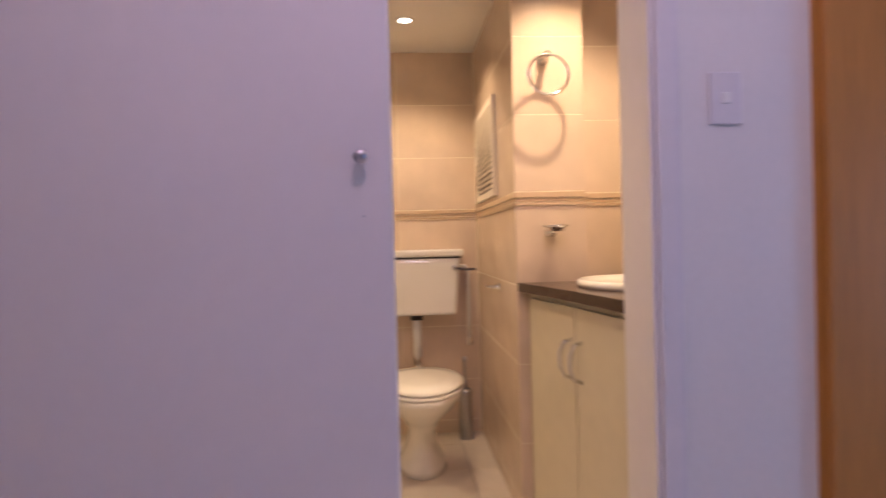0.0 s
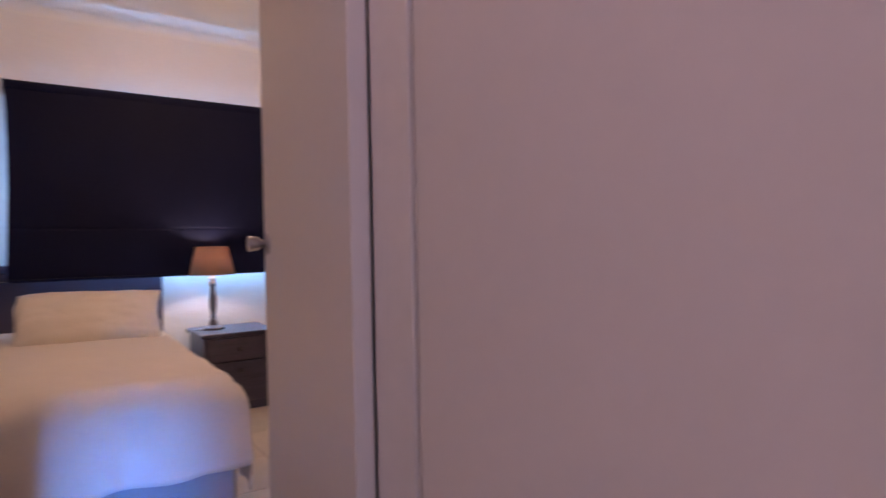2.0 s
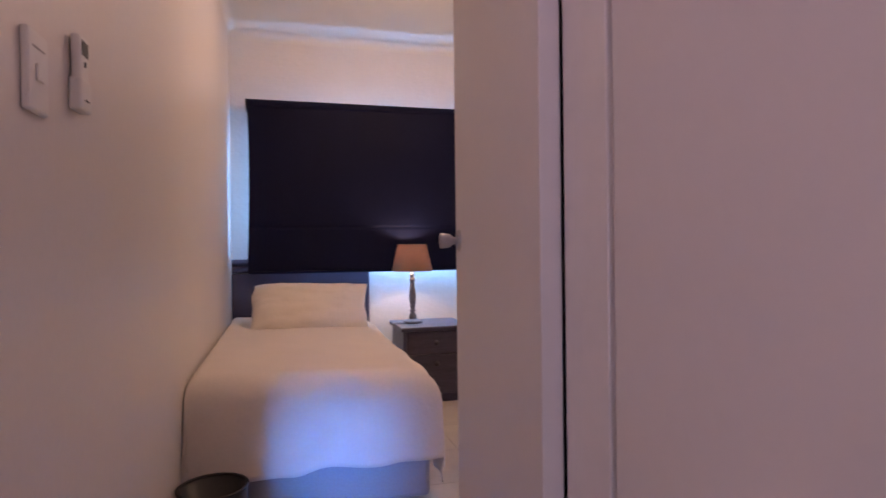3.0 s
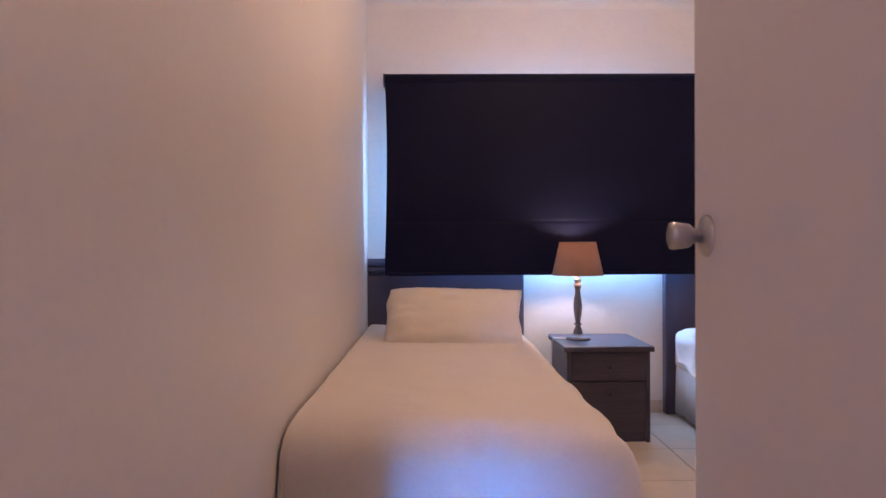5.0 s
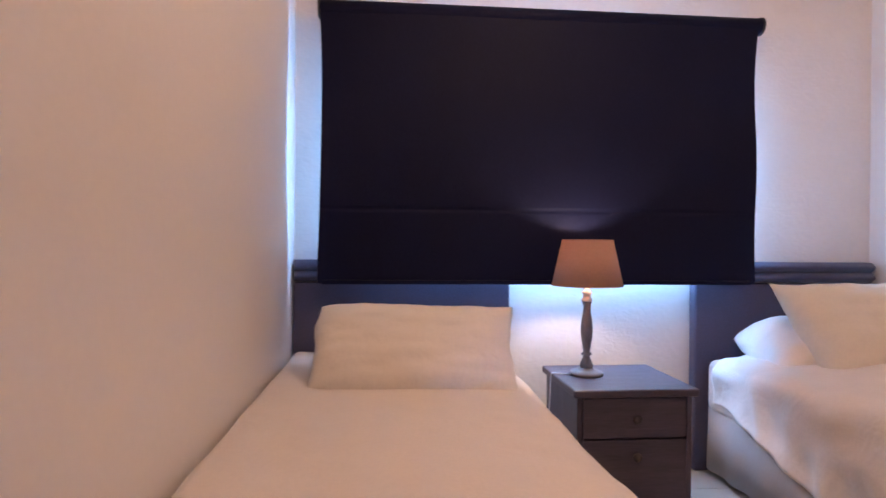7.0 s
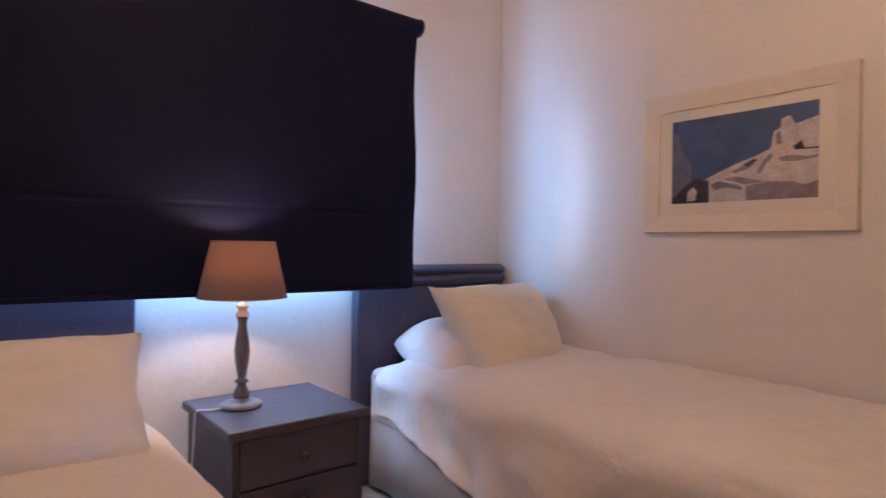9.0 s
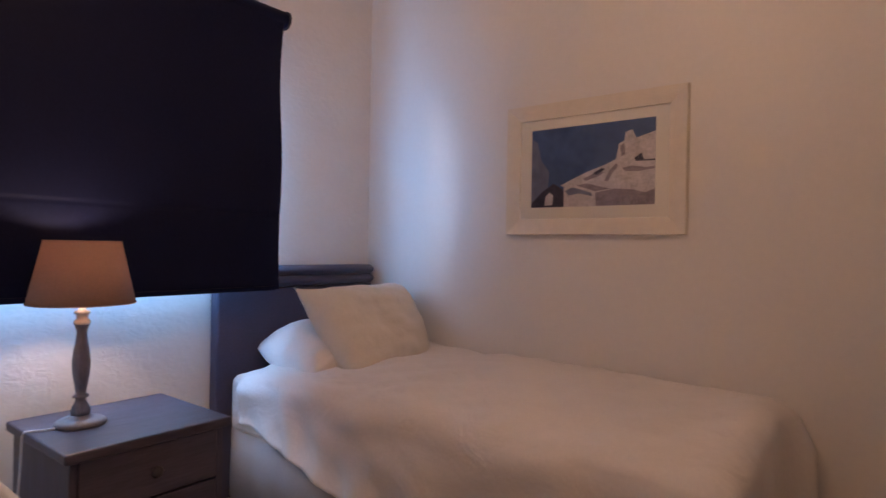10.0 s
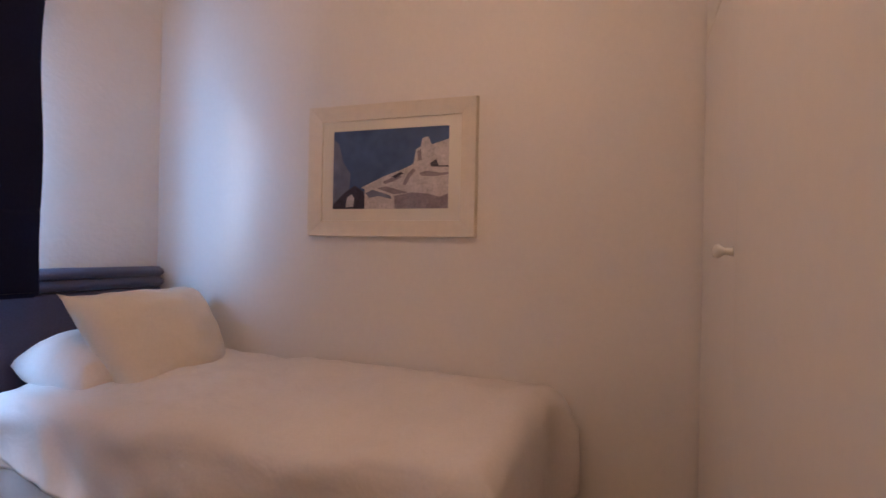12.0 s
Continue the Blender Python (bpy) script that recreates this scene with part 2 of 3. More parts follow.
        if along == "x":
            add_box(bm, p, lo, z0, q, hi, z1)
        else:
            add_box(bm, lo, p, z0, hi, q, z1)
    at = a0
    for h0, h1, sill, head in sorted(holes):
        put(at, h0, 0, top)
        put(h0, h1, 0, sill)
        put(h0, h1, head, top)
        at = h1
    put(at, a1, 0, top)
    return bm

# ---- structure ----
TOP = 2.55
structure("wall_north", opening_wall(4.0, 4.2, "x", -0.12, 2.84, 2.65, [(0.43, 1.92, 0.95, 1.74)]), ROUGH_PLASTER, "rough white plastered bedroom wall behind the black blind", "wall")
structure("wall_west", box(-0.12, 0.54, 0, 0, 4.0, 2.65), PLASTER, "smooth white painted wall beside the bed", "wall")
structure("wall_east", box(2.72, 0.54, 0, 2.84, 4.0, 2.65), PLASTER, "smooth white painted wall with the framed picture", "wall")
structure("wall_south", box(0.84, 0.40, 0, 2.97, 0.54, 2.65), PLASTER, "painted partition between bedroom and bathroom", "wall")
structure("wall_hall_north", opening_wall(0.40, 0.54, "x", -2.4, 0.84, 2.65, [(-0.016, 0.84, 0, 2.09)]), PLASTER, "painted hall wall with the bedroom doorway", "wall")
structure("wall_hall_east", opening_wall(0.84, 0.98, "y", -4.2, 0.40, 2.65, [(-1.024, -0.22, 0, 2.05), (-2.20, -1.373, 0, 2.05)]), PLASTER, "painted hall wall with the bathroom doorway", "wall")
structure("wall_hall_west", box(-2.4, -4.2, 0, -2.28, 0.40, 2.65), PLASTER, "plain painted hall wall", "wall")
structure("wall_hall_south", opening_wall(-4.2, -4.05, "x", -2.28, 0.84, 2.65, [(-1.18, -0.58, 0.15, 1.75)]), PLASTER, "painted hall wall with a narrow window", "wall")
structure("ceiling_bedroom", box(0, 0.54, TOP, 2.72, 4.0, TOP + 0.1), CEILING, "cream painted bedroom ceiling", "ceiling")
structure("ceiling_hall", box(-2.28, -4.05, TOP, 0.84, 0.40, TOP + 0.1), CEILING, "painted hall ceiling", "ceiling")
structure("ceiling_bathroom", box(0.98, -1.90, 2.06, 2.97, 0.40, 2.20), CEILING, "cream bathroom ceiling with recessed downlights", "ceiling")
structure("wall_bathroom_east", box(2.8238, -0.9188, 0, 2.97, 0.40, 2.06), WALL_GROUT, "tiled bathroom wall behind the toilet", "wall")
structure("wall_bathroom_pier", box(1.7658, -1.1765, 0, 2.97, -0.9188, 2.06), WALL_GROUT, "tiled projecting duct wall in the bathroom", "wall")
structure("wall_bathroom_alcove", box(1.8738, -1.90, 0, 2.97, -1.1765, 2.06), WALL_GROUT, "tiled alcove wall behind the basin", "wall")
structure("wall_bathroom_south", box(0.98, -1.90, 0, 1.8738, -1.78, 2.06), WALL_TILE, "tiled bathroom wall beside the vanity", "wall")
FLOOR = structure("floor", box(-2.4, -4.2, -0.12, 2.97, 4.2, -0.006), GROUT, "cream square ceramic floor tiles with grey grout", "floor")

# bedroom coving: a hollow quarter round along three walls
bm = bmesh.new()
COVE = [(0.06 * (1 - math.cos(math.pi * i / 20)), 0.06 * (math.sin(math.pi * i / 20) - 1)) for i in range(11)] + [(0.0, 0.0)]
for put in (lambda d, e: (0.001 + e * 2.718, 3.999 - d), lambda d, e: (0.001 + d, 0.55 + e * 3.39), lambda d, e: (2.719 - d, 1.56 + e * 2.38)):
    ends = [[bm.verts.new((*put(d, e), TOP - 0.001 + h)) for d, h in COVE] for e in (0, 1)]
    bm.faces.new(ends[0])
    bm.faces.new(ends[1])
    for i in range(len(COVE)):
        j = (i + 1) % len(COVE)
        bm.faces.new((ends[0][i], ends[0][j], ends[1][j], ends[1][i]))
structure("trim_coving", bm, CEILING, "white plaster coving along the bedroom ceiling", "coving")
for nm, b in (("baseboard_north", box(0.955, 3.986, 0, 1.808, 3.999, 0.075)), ("baseboard_east", box(2.706, 1.56, 0, 2.719, 1.97, 0.075))):
    structure(nm, b, FLOOR_TILE, "cream tile skirting along the floor", "skirting")

# window behind the blind
win = tagged(new("window_1"), "white window with one pane behind the blind", "window", kind="structure")
win.location = (1.075, 4.16, 0.95)
bm = bmesh.new()
for x0, z0, x1, z1 in ((-0.645, 0, 0.845, 0.05), (-0.645, 0.74, 0.845, 0.79), (-0.645, 0.05, -0.595, 0.74), (0.795, 0.05, 0.845, 0.74), (0.08, 0.05, 0.12, 0.74)):
    add_box(bm, x0, -0.02, z0, x1, 0.03, z1)
part("window_frame", bm, FRAME_PAINT, win)
pane = part("pane", box(-0.6, 0.004, 0.045, 0.80, 0.010, 0.745), GLASS, win)
pane.visible_shadow = False
win = tagged(new("window_2"), "narrow hall window with a white frame", "window", kind="structure")
win.location = (-0.88, -4.12, 0.15)
bm = bmesh.new()
for x0, z0, x1, z1 in ((-0.30, 0, 0.30, 0.04), (-0.30, 1.56, 0.30, 1.60), (-0.30, 0.04, -0.26, 1.56), (0.26, 0.04, 0.30, 1.56)):
    add_box(bm, x0, -0.02, z0, x1, 0.03, z1)
part("window_frame", bm, FRAME_PAINT, win)
pane = part("pane", box(-0.265, 0.004, 0.035, 0.265, 0.010, 1.565), GLASS, win)
pane.visible_shadow = False

# bedroom door frame: reveals flush with both walls
fr = tagged(new("trim_door_frame"), "painted door frame of the bedroom with a strike plate", "door frame", kind="structure")
part("jamb", box(0.7948, 0.402, 0, 0.839, 0.534, 2.05, 0.003), FRAME_PAINT, fr)
part("jamb", box(-0.0155, 0.485, 0, 0.0, 0.54, 2.05), PLASTER, fr)
part("head", box(-0.0155, 0.402, 2.05, 0.839, 0.534, 2.09, 0.003), FRAME_PAINT, fr)
sp = part("strike_plate", box(0.0004, 0.532, 1.035, 0.0024, 0.556, 1.092, 0.0006), BRONZE, fr, "tarnished brown strike plate")
# no real hole: a thin black slip gives the shade inside it
part("latch_hole_shade", box(0.0025, 0.535, 1.050, 0.0031, 0.543, 1.076), DARK, fr)

# bathroom doorway frame
fr = tagged(new("trim_bathroom_frame"), "painted steel frame of the bathroom doorway", "door frame", kind="structure")
part("jamb", box(0.828, -1.024, 0, 0.992, -1.012, 2.05, 0.003), FRAME_PAINT, fr)
part("architrave", box(0.822, -1.075, 0, 0.8395, -1.0245, 2.05, 0.005), FRAME_PAINT, fr)
part("jamb", box(0.828, -0.232, 0, 0.992, -0.22, 2.05, 0.003), FRAME_PAINT, fr)

# ---- doors ----
# bedroom door, open, hinged at the east jamb
d = tagged(new("door_1"), "open white flush bedroom door with steel knob", "door", kind="structure")
d.matrix_world = pose(0.758, 0.546, 0, 0, 0, -7.0)
part("leaf", box(0, 0, 0.008, 0.036, 0.835, 2.04, 0.002), DOOR_PAINT, d)
k = part("knob", lathe([(0.011, -0.002), (0.011, -0.020), (0.0145, -0.024), (0.019, -0.028), (0.0225, -0.052), (0.0215, -0.057), (0.016, -0.059), (0.004, -0.057)], 28, "x", 0, 0.772, 1.052), STEEL, d, "tapered brushed steel door knob", True)
part("rosette", lathe([(0.033, 0.0), (0.033, -0.003), (0.029, -0.007), (0.014, -0.010)], 32, "x", 0, 0.772, 1.052), STEEL, k, "", True)
part("latch", box(0.010, 0.8352, 1.02, 0.026, 0.837, 1.085), STEEL, d)

# bathroom door leaf, slid half across its doorway
d = tagged(new("door_2"), "half-open white flush sliding bathroom door with round knob", "door", kind="structure")
d.matrix_world = pose(0.789, 0.389, 0, 0, 0, -2.7)
part("leaf", box(0, -0.870, 0.008, 0.034, -0.011, 2.08, 0.004), DOOR_PAINT, d)
part("knob", lathe([(0.0055, 0.001), (0.0055, -0.015), (0.009, -0.018), (0.0125, -0.021), (0.0138, -0.027), (0.0123, -0.033), (0.008, -0.037), (0.002, -0.038)], 28, "x", 0, -0.815, 1.193), STEEL, d, "round dull steel knob", True)
part("screw_cap", lathe([(0.0022, 0.0), (0.002, -0.001)], 12, "x", 0, -0.816, 1.085), STEEL, d)

# varnished wooden door further down the hall
d = tagged(new("door_3"), "closed varnished brown wooden door", "door", kind="structure")
d.matrix_world = pose(0.80, -1.375, 0)
part("leaf", box(0.006, -0.82, 0.008, 0.046, -0.008, 2.04, 0.002), ORANGE_WOOD, d)
part("frame_post", box(0.03, -0.007, 0, 0.15, 0.002, 2.05), ORANGE_WOOD, d)

# ---- floor tiles ----


def tile_floor(parent, x0, y0, x1, y1, size):
    me = None
    y = y0
    while y < y1 - 0.02:
        x = x0
        while x < x1 - 0.02:
            w, h = min(size, x1 - x) - 0.004, min(size, y1 - y) - 0.004
            if me is None or w < size - 0.005 or h < size - 0.005:
                o = mesh_object("floor_tile", box(0, 0, -0.008, w, h, 0, 0.0012, 1), FLOOR_TILE)
                if w >= size - 0.005 and h >= size - 0.005:
                    me = o.data
            else:
                o = new("floor_tile", me)
            o.parent = parent
            o.location = (x + 0.002, y + 0.002, 0)
            x += size
        y += size


# ---- bedroom things ----


def drape(x0, x1, y0, y1, top, left, right, foot, r=0.06, crown=0.02, seed=0.0, nu=70, nv=110, hem=0.02, rough=0.006, rise=0.0, tight=0.0, flare=0.0, lean=0.0, fold_size=0.016, slant=0.0, splay=0.0, ruck=0.0):
    """A bed cover over a box: it hangs by left, right and foot past the edges; the head end stays open."""
    def over(o):
        q = r * math.pi / 2
        if o <= 0:
            return 0.0, 0.0
        if o < q:
            return r * math.sin(o / r), r * (1 - math.cos(o / r))
        return r, r + (o - q)

    def fn(u, v):
        k = min(1.0, max(0.0, (v - 0.62) / 0.36))
        lf = left * (1 - rise * k * k * (3 - 2 * k))
        drop = foot * (1 - slant * u)
        U = (x0 + r - lf) + u * ((x1 - r + right) - (x0 + r - lf))
        V = (y0 + r - drop) + v * (y1 - (y0 + r - drop))
        ou, ov = max(x0 + r - U, U - (x1 - r), 0), max(y0 + r - V, 0)
        au, du = over(ou)
        av, dv = over(ov)
        side = -1 if U < (x0 + x1) / 2 else 1
        x = min(max(U, x0 + r), x1 - r) + side * au
        y = max(V, y0 + r) - av
        big = (du ** 4 + dv ** 4) ** 0.25
        z = top - big
        z += crown * (1 - (2 * (x - x0) / (x1 - x0) - 1) ** 2) * (1 if big < 0.01 else max(0, 1 - big * 8))
        hang = min(1.0, big / 0.25)
        fold = math.sin((x if dv > du else y) * 23 + seed + 2 * math.sin(y * 5 + x * 3)) * fold_size * hang
        if du > dv:
            x += side * fold
        elif dv > 0:
            y -= fold
        if big > 0.1:
            z += wob(x + seed, y, 0, 5, hem) * min(1.0, (big - 0.1) / 0.25)
        if dv > 0:
            y -= splay * dv
        if ruck and du > dv:
            x += side * ruck * hang * math.sin(36 * y - 26 * z + 5 * noise.noise(Vector((y * 4, z * 4, seed)))) * math.exp(-((y - 0.50) / 0.38) ** 2)
        z -= lean * (x - x0) / (x1 - x0)
        if flare and dv > 0.03:
            y -= flare * math.exp(-((u - 0.93) / 0.06) ** 2) * min(1, dv / 0.15)
        if dv < 0.02 and du > 0.02:
            x -= side * 0.018 * noise.noise(Vector((y * 5 + z * 6 + seed, z * 7 - y * 3, seed)))
        z += wob(x + seed, y, seed, 3.1, rough) + wob(x + 0.6 * y, y + seed, 1, 9, rough * 0.45) + wob(x * 1.5 - y, y + seed, 2, 19, rough * 0.12)
        if tight and x < x0 + 3 * r:
            x = x0 + max(0.0, x - x0) ** 2 / (3 * r)
        return (x, y, z)
    return grid_mesh(fn, nu, nv)


def pillow(w, h, t, seed=0.0, n=40, sag=0.0, taper=0.0, ears=(-0.05, -0.05, -0.05, -0.05)):
    """A stuffed pillow lying flat round its own centre, with a seam; ears pull its four corners out or in."""
    bm = bmesh.new()
    sheets = []
    for s in (1, -1):
        rows = []
        for j in range(n + 1):
            row = []
            for i in range(n + 1):
                u, v = 2 * i / n - 1, 2 * j / n - 1
                f = max(0.0, (1 - abs(u) ** 3.4)) ** 0.55 * max(0.0, (1 - abs(v) ** 2.8)) ** 0.60
                ear = 1 + ears[(2 if v > 0 else 0) + (1 if u > 0 else 0)] * abs(u * v) ** 4
                x = w / 2 * u * (1 + taper * v) * ear * (1 - 0.035 * (1 - v * v) * abs(u) ** 3 + wob(v + seed, u, 5, 2.4, 0.03) * abs(u) ** 4)
                y = h / 2 * v * ear * (1 - 0.045 * (1 - u * u) * abs(v) ** 3 + wob(u * 1.4 + seed, v, 9, 2.2, 0.05) * abs(v) ** 4)
                z = s * t / 2 * f + wob(u * 1.3 + seed, v * 1.3, s * 0.3, 1.6, 0.012) * f + wob(u + seed, v * 2.2, s, 2.6, 0.009) * (0.5 + 0.5 * f) + wob(u * 2 + seed, v * 1.2 + u, s, 4.5, 0.005) * (0.4 + 0.6 * max(abs(u), abs(v)) ** 2)
                z -= sag * (u * u) * 0.5
                row.append((x, y, z))
            rows.append(row)
        sheets.append(rows)
    edge = {}
    for k, rows in enumerate(sheets):
        vs = []
        for j in range(n + 1):
            line = []
            for i in range(n + 1):
                rim = i in (0, n) or j in (0, n)
                if rim and (i, j) in edge:
                    line.append(edge[(i, j)])
                    continue
                vert = bm.verts.new(rows[j][i])
                if rim:
                    edge[(i, j)] = vert
                line.append(vert)
            vs.append(line)
        for j in range(n):
            for i in range(n):
                bm.faces.new((vs[j][i], vs[j][i + 1], vs[j + 1][i + 1], vs[j + 1][i]))
    return bm


def headboard(name, x0, x1, label):
    hb = thing(name, x0, 3.935, 0, label, "headboard", "headboards on the window wall")
    w = x1 - x0
    part("panel", box(0, 0, 0.0, w, 0.058, 0.862, 0.010, 3), SUEDE, hb)
    for z in (0.912, 0.866):
        bm = bmesh.new()
        prof = []
        for i in range(13):
            a = math.pi * i / 12
            prof.append((0.004 - 0.028 * math.sin(a), 0.048 * (i / 12)))
        vs = [[bm.verts.new((x, p, z + q)) for p, q in prof] + [bm.verts.new((x, 0.058, z + 0.048)), bm.verts.new((x, 0.058, z))] for x in (0.003, 0.012, w * 0.5, w - 0.012, w - 0.003)]
        for v in vs[0] + vs[-1]:
            v.co.y = v.co.y * 0.6 + 0.012
        for a, b in zip(vs, vs[1:]):
            for i in range(len(a)):
                j = (i + 1) % len(a)
                bm.faces.new((a[i], a[j], b[j], b[i]))
        bm.faces.new(vs[0])
        bm.faces.new(vs[-1])
        part("padded_roll", bm, SUEDE, hb, "", True)
    return hb


headboard("headboard", 0.004, 0.95, "slate blue suede headboard with two padded rolls")
headboard("headboard", 1.812, 2.690, "slate blue suede headboard with two padded rolls")

# bed with the cream coverlet
bed = thing("single_bed", 0.475, 2.95, 0, "single bed with plain cream coverlet against the wall", "bed", "single beds")
part("base", box(-0.445, -0.985, 0.03, 0.44, 0.96, 0.31, 0.02), BASE_CLOTH, bed, "grey fabric divan base")
part("mattress", box(-0.44, -0.965, 0.312, 0.435, 0.965, 0.515, 0.05, 3), LINEN, bed)
cover = part("coverlet", drape(-0.468, 0.480, -1.02, 0.97, 0.566, 0.20, 0.45, 0.435, 0.10, 0.006, 1.3, hem=0.028, fold_size=0.010, lean=0.028, tight=1.0, slant=0.16, splay=0.12), COVER, bed, "smooth cream coverlet hanging to a wavy hem", True)
for sx in (-0.36, 0.36):
    for sy in (-0.85, 0.85):
        part("foot", lathe([(0.022, 0), (0.026, 0.03)], 14, cx=sx, cy=sy), DARK, bed)
pl = mesh_object("pillow", pillow(0.715, 0.370, 0.23, 0.4, taper=-0.01, ears=(0.02, 0.0, -0.06, 0.04)), PILLOW_CREAM, True)
pl.matrix_world = pose(0.508, 3.408, 0.656, 51, 1.8, 1)
tagged(pl, "plump cream pillow leaning against the headboard", "pillow", "pillows")

# bed with the white duvet
bed = thing("single_bed", 2.27, 2.95, 0, "single bed with rumpled white duvet and pale valance", "bed", "single beds")
part("base", box(-0.40, -0.86, 0.03, 0.43, 0.94, 0.29, 0.02), BASE_CLOTH, bed)
part("mattress", box(-0.422, -0.875, 0.292, 0.44, 0.957, 0.524, 0.04, 4), LINEN, bed)
bm = bmesh.new()
rows = []
for j in range(3):
    row = []
    for i in range(161):
        s = i / 160 * (1.82 + 0.91)
        wav = 0.005 * math.sin(s * 31 + 2 * math.sin(s * 4)) * (0.3 + j * 0.5)
        if s < 1.82:
            row.append(bm.verts.new((-0.408 - wav - 0.004 * j, 0.95 - s, 0.32 - j * 0.145)))
        else:
            row.append(bm.verts.new((-0.408 - 0.004 * j + (s - 1.82) * 0.92, -0.87 - wav - 0.012 * j, 0.32 - j * 0.145)))
    rows.append(row)
for a, b in zip(rows, rows[1:]):
    for i in range(160):
        bm.faces.new((a[i], a[i + 1], b[i + 1], b[i]))
valance = part("valance", bm, VALANCE, bed, "pale grey gathered valance", True)
duvet = part("duvet", drape(-0.448, 0.447, -0.925, 0.86, 0.545, 0.42, 0.10, 0.42, 0.075, 0.02, 4.7, 90, 150, 0.010, 0.019, 0.42, 0.0, 0.065, -0.05, 0.010, ruck=0.011), LINEN, bed, "rumpled white duvet hanging over the side", True)
pl = mesh_object("pillow", pillow(0.66, 0.42, 0.20, 2.1, sag=0.07, ears=(-0.10, -0.08, -0.10, -0.08)), LINEN, True)
pl.matrix_world = pose(2.285, 3.72, 0.628, 8, -2, 0)
tagged(pl, "flat white pillow lying at the bed head", "pillow", "pillows")
pl = mesh_object("pillow", pillow(0.585, 0.45, 0.25, 5.3, taper=0.10, ears=(0.0, -0.06, 0.06, -0.09)), PILLOW_CREAM, True)
pl.matrix_world = pose(2.345, 3.572, 0.686, 56, -1, 2)
tagged(pl, "cream pillow propped up on the flat pillow", "pillow", "pillows")

for cloth, thick in ((cover, 0.005), (duvet, 0.010), (valance, 0.003)):
    solid = cloth.modifiers.new("thickness", "SOLIDIFY")
    solid.thickness = thick

# bedside pedestal
ped = thing("bedside_pedestal", 1.319, 3.64, 0, "dark grey stained wooden pedestal with two drawers", "bedside table")
part("top", box(-0.236, -0.222, 0.478, 0.236, 0.23, 0.507, 0.006), STAIN, ped)
for x0, x1 in ((-0.218, -0.198), (0.198, 0.218)):
    part("side_panel", box(x0, -0.20, 0, x1, 0.22, 0.478, 0.002), STAIN_V, ped)
part("back_panel", box(-0.198, 0.205, 0.03, 0.198, 0.218, 0.478), STAIN, ped)
part("plinth", box(-0.198, -0.185, 0, 0.198, -0.165, 0.055), STAIN, ped)
part("bottom", box(-0.198, -0.165, 0.04, 0.198, 0.205, 0.055), STAIN, ped)
part("rail", box(-0.198, -0.180, 0.448, 0.198, -0.16, 0.478), STAIN, ped)
for z0, z1, kz in ((0.325, 0.474, 0.400), (0.06, 0.319, 0.262)):
    dr = part("drawer", box(-0.196, -0.204, z0, 0.196, -0.184, z1, 0.004), STAIN, ped)
    part("knob", lathe([(0.007, 0), (0.007, -0.010), (0.015, -0.016), (0.017, -0.022), (0.013, -0.028), (0.003, -0.030)], 20, "y", 0.0, -0.204, kz), IRON, dr, "round dark wooden knob", True)

# table lamp
lamp = thing("table_lamp", 1.215, 3.677, 0.507, "turned wooden table lamp with tan linen shade", "lamp")
part("base", lathe([(0.066, 0), (0.068, 0.006), (0.066, 0.012), (0.058, 0.017), (0.045, 0.020), (0.030, 0.024), (0.026, 0.030)], 40), LAMP_BASE, lamp, "", True)
part("stem", lathe([(0.024, 0.030), (0.026, 0.042), (0.022, 0.055), (0.016, 0.066), (0.013, 0.078), (0.021, 0.082), (0.021, 0.088), (0.013, 0.092), (0.015, 0.108), (0.022, 0.150), (0.0245, 0.185), (0.021, 0.220), (0.015, 0.255), (0.013, 0.275), (0.017, 0.290), (0.020, 0.298)], 32), LAMP_WOOD, lamp, "", True)
part("collar", lathe([(0.021, 0.298), (0.023, 0.303), (0.021, 0.310), (0.015, 0.313), (0.015, 0.326), (0.021, 0.330), (0.021, 0.337), (0.010, 0.340), (0.010, 0.37)], 28), LAMP_PALE, lamp, "pale rubbed collar", True)
bm = bmesh.new()
rings = []
for r, h in ((0.142, 0.360), (0.101, 0.547), (0.0985, 0.547), (0.1395, 0.360)):
    rings.append([bm.verts.new((r * math.cos(2 * math.pi * i / 56), r * math.sin(2 * math.pi * i / 56), h)) for i in range(56)])
for a, b in zip(rings, rings[1:] + rings[:1]):
    for i in range(56):
        j = (i + 1) % 56
        bm.faces.new((a[i], a[j], b[j], b[i]))
sh = part("shade", bm, SHADE, lamp, "tapered tan linen shade", True)
for r, h in ((0.142, 0.362), (0.101, 0.545)):
    part("rim", tube([(r * math.cos(2 * math.pi * i / 48), r * math.sin(2 * math.pi * i / 48), h) for i in range(49)], 0.002, 6), SHADE, sh)
for i in range(3):
    a = 2 * math.pi * i / 3 + 0.4
    part("spoke", tube([(0, 0, 0.372), (0.13 * math.cos(a), 0.13 * math.sin(a), 0.372)], 0.0015, 6), STEEL, sh)
part("bulb_holder", lathe([(0.013, 0.37), (0.015, 0.375), (0.015, 0.405), (0.010, 0.408)], 18), PLASTIC, lamp)
cord = mesh_object("lamp_cord", tube([(1.150, 3.672, 0.512), (1.12, 3.675, 0.5115), (1.095, 3.69, 0.5115), (1.081, 3.70, 0.511), (1.076, 3.705, 0.500), (1.074, 3.71, 0.40), (1.072, 3.74, 0.2), (1.07, 3.80, 0.05), (1.07, 3.9, 0.006)], 0.0032, 8), CABLE, True)
tagged(cord, "thin white lamp cord over the pedestal edge", "cable")

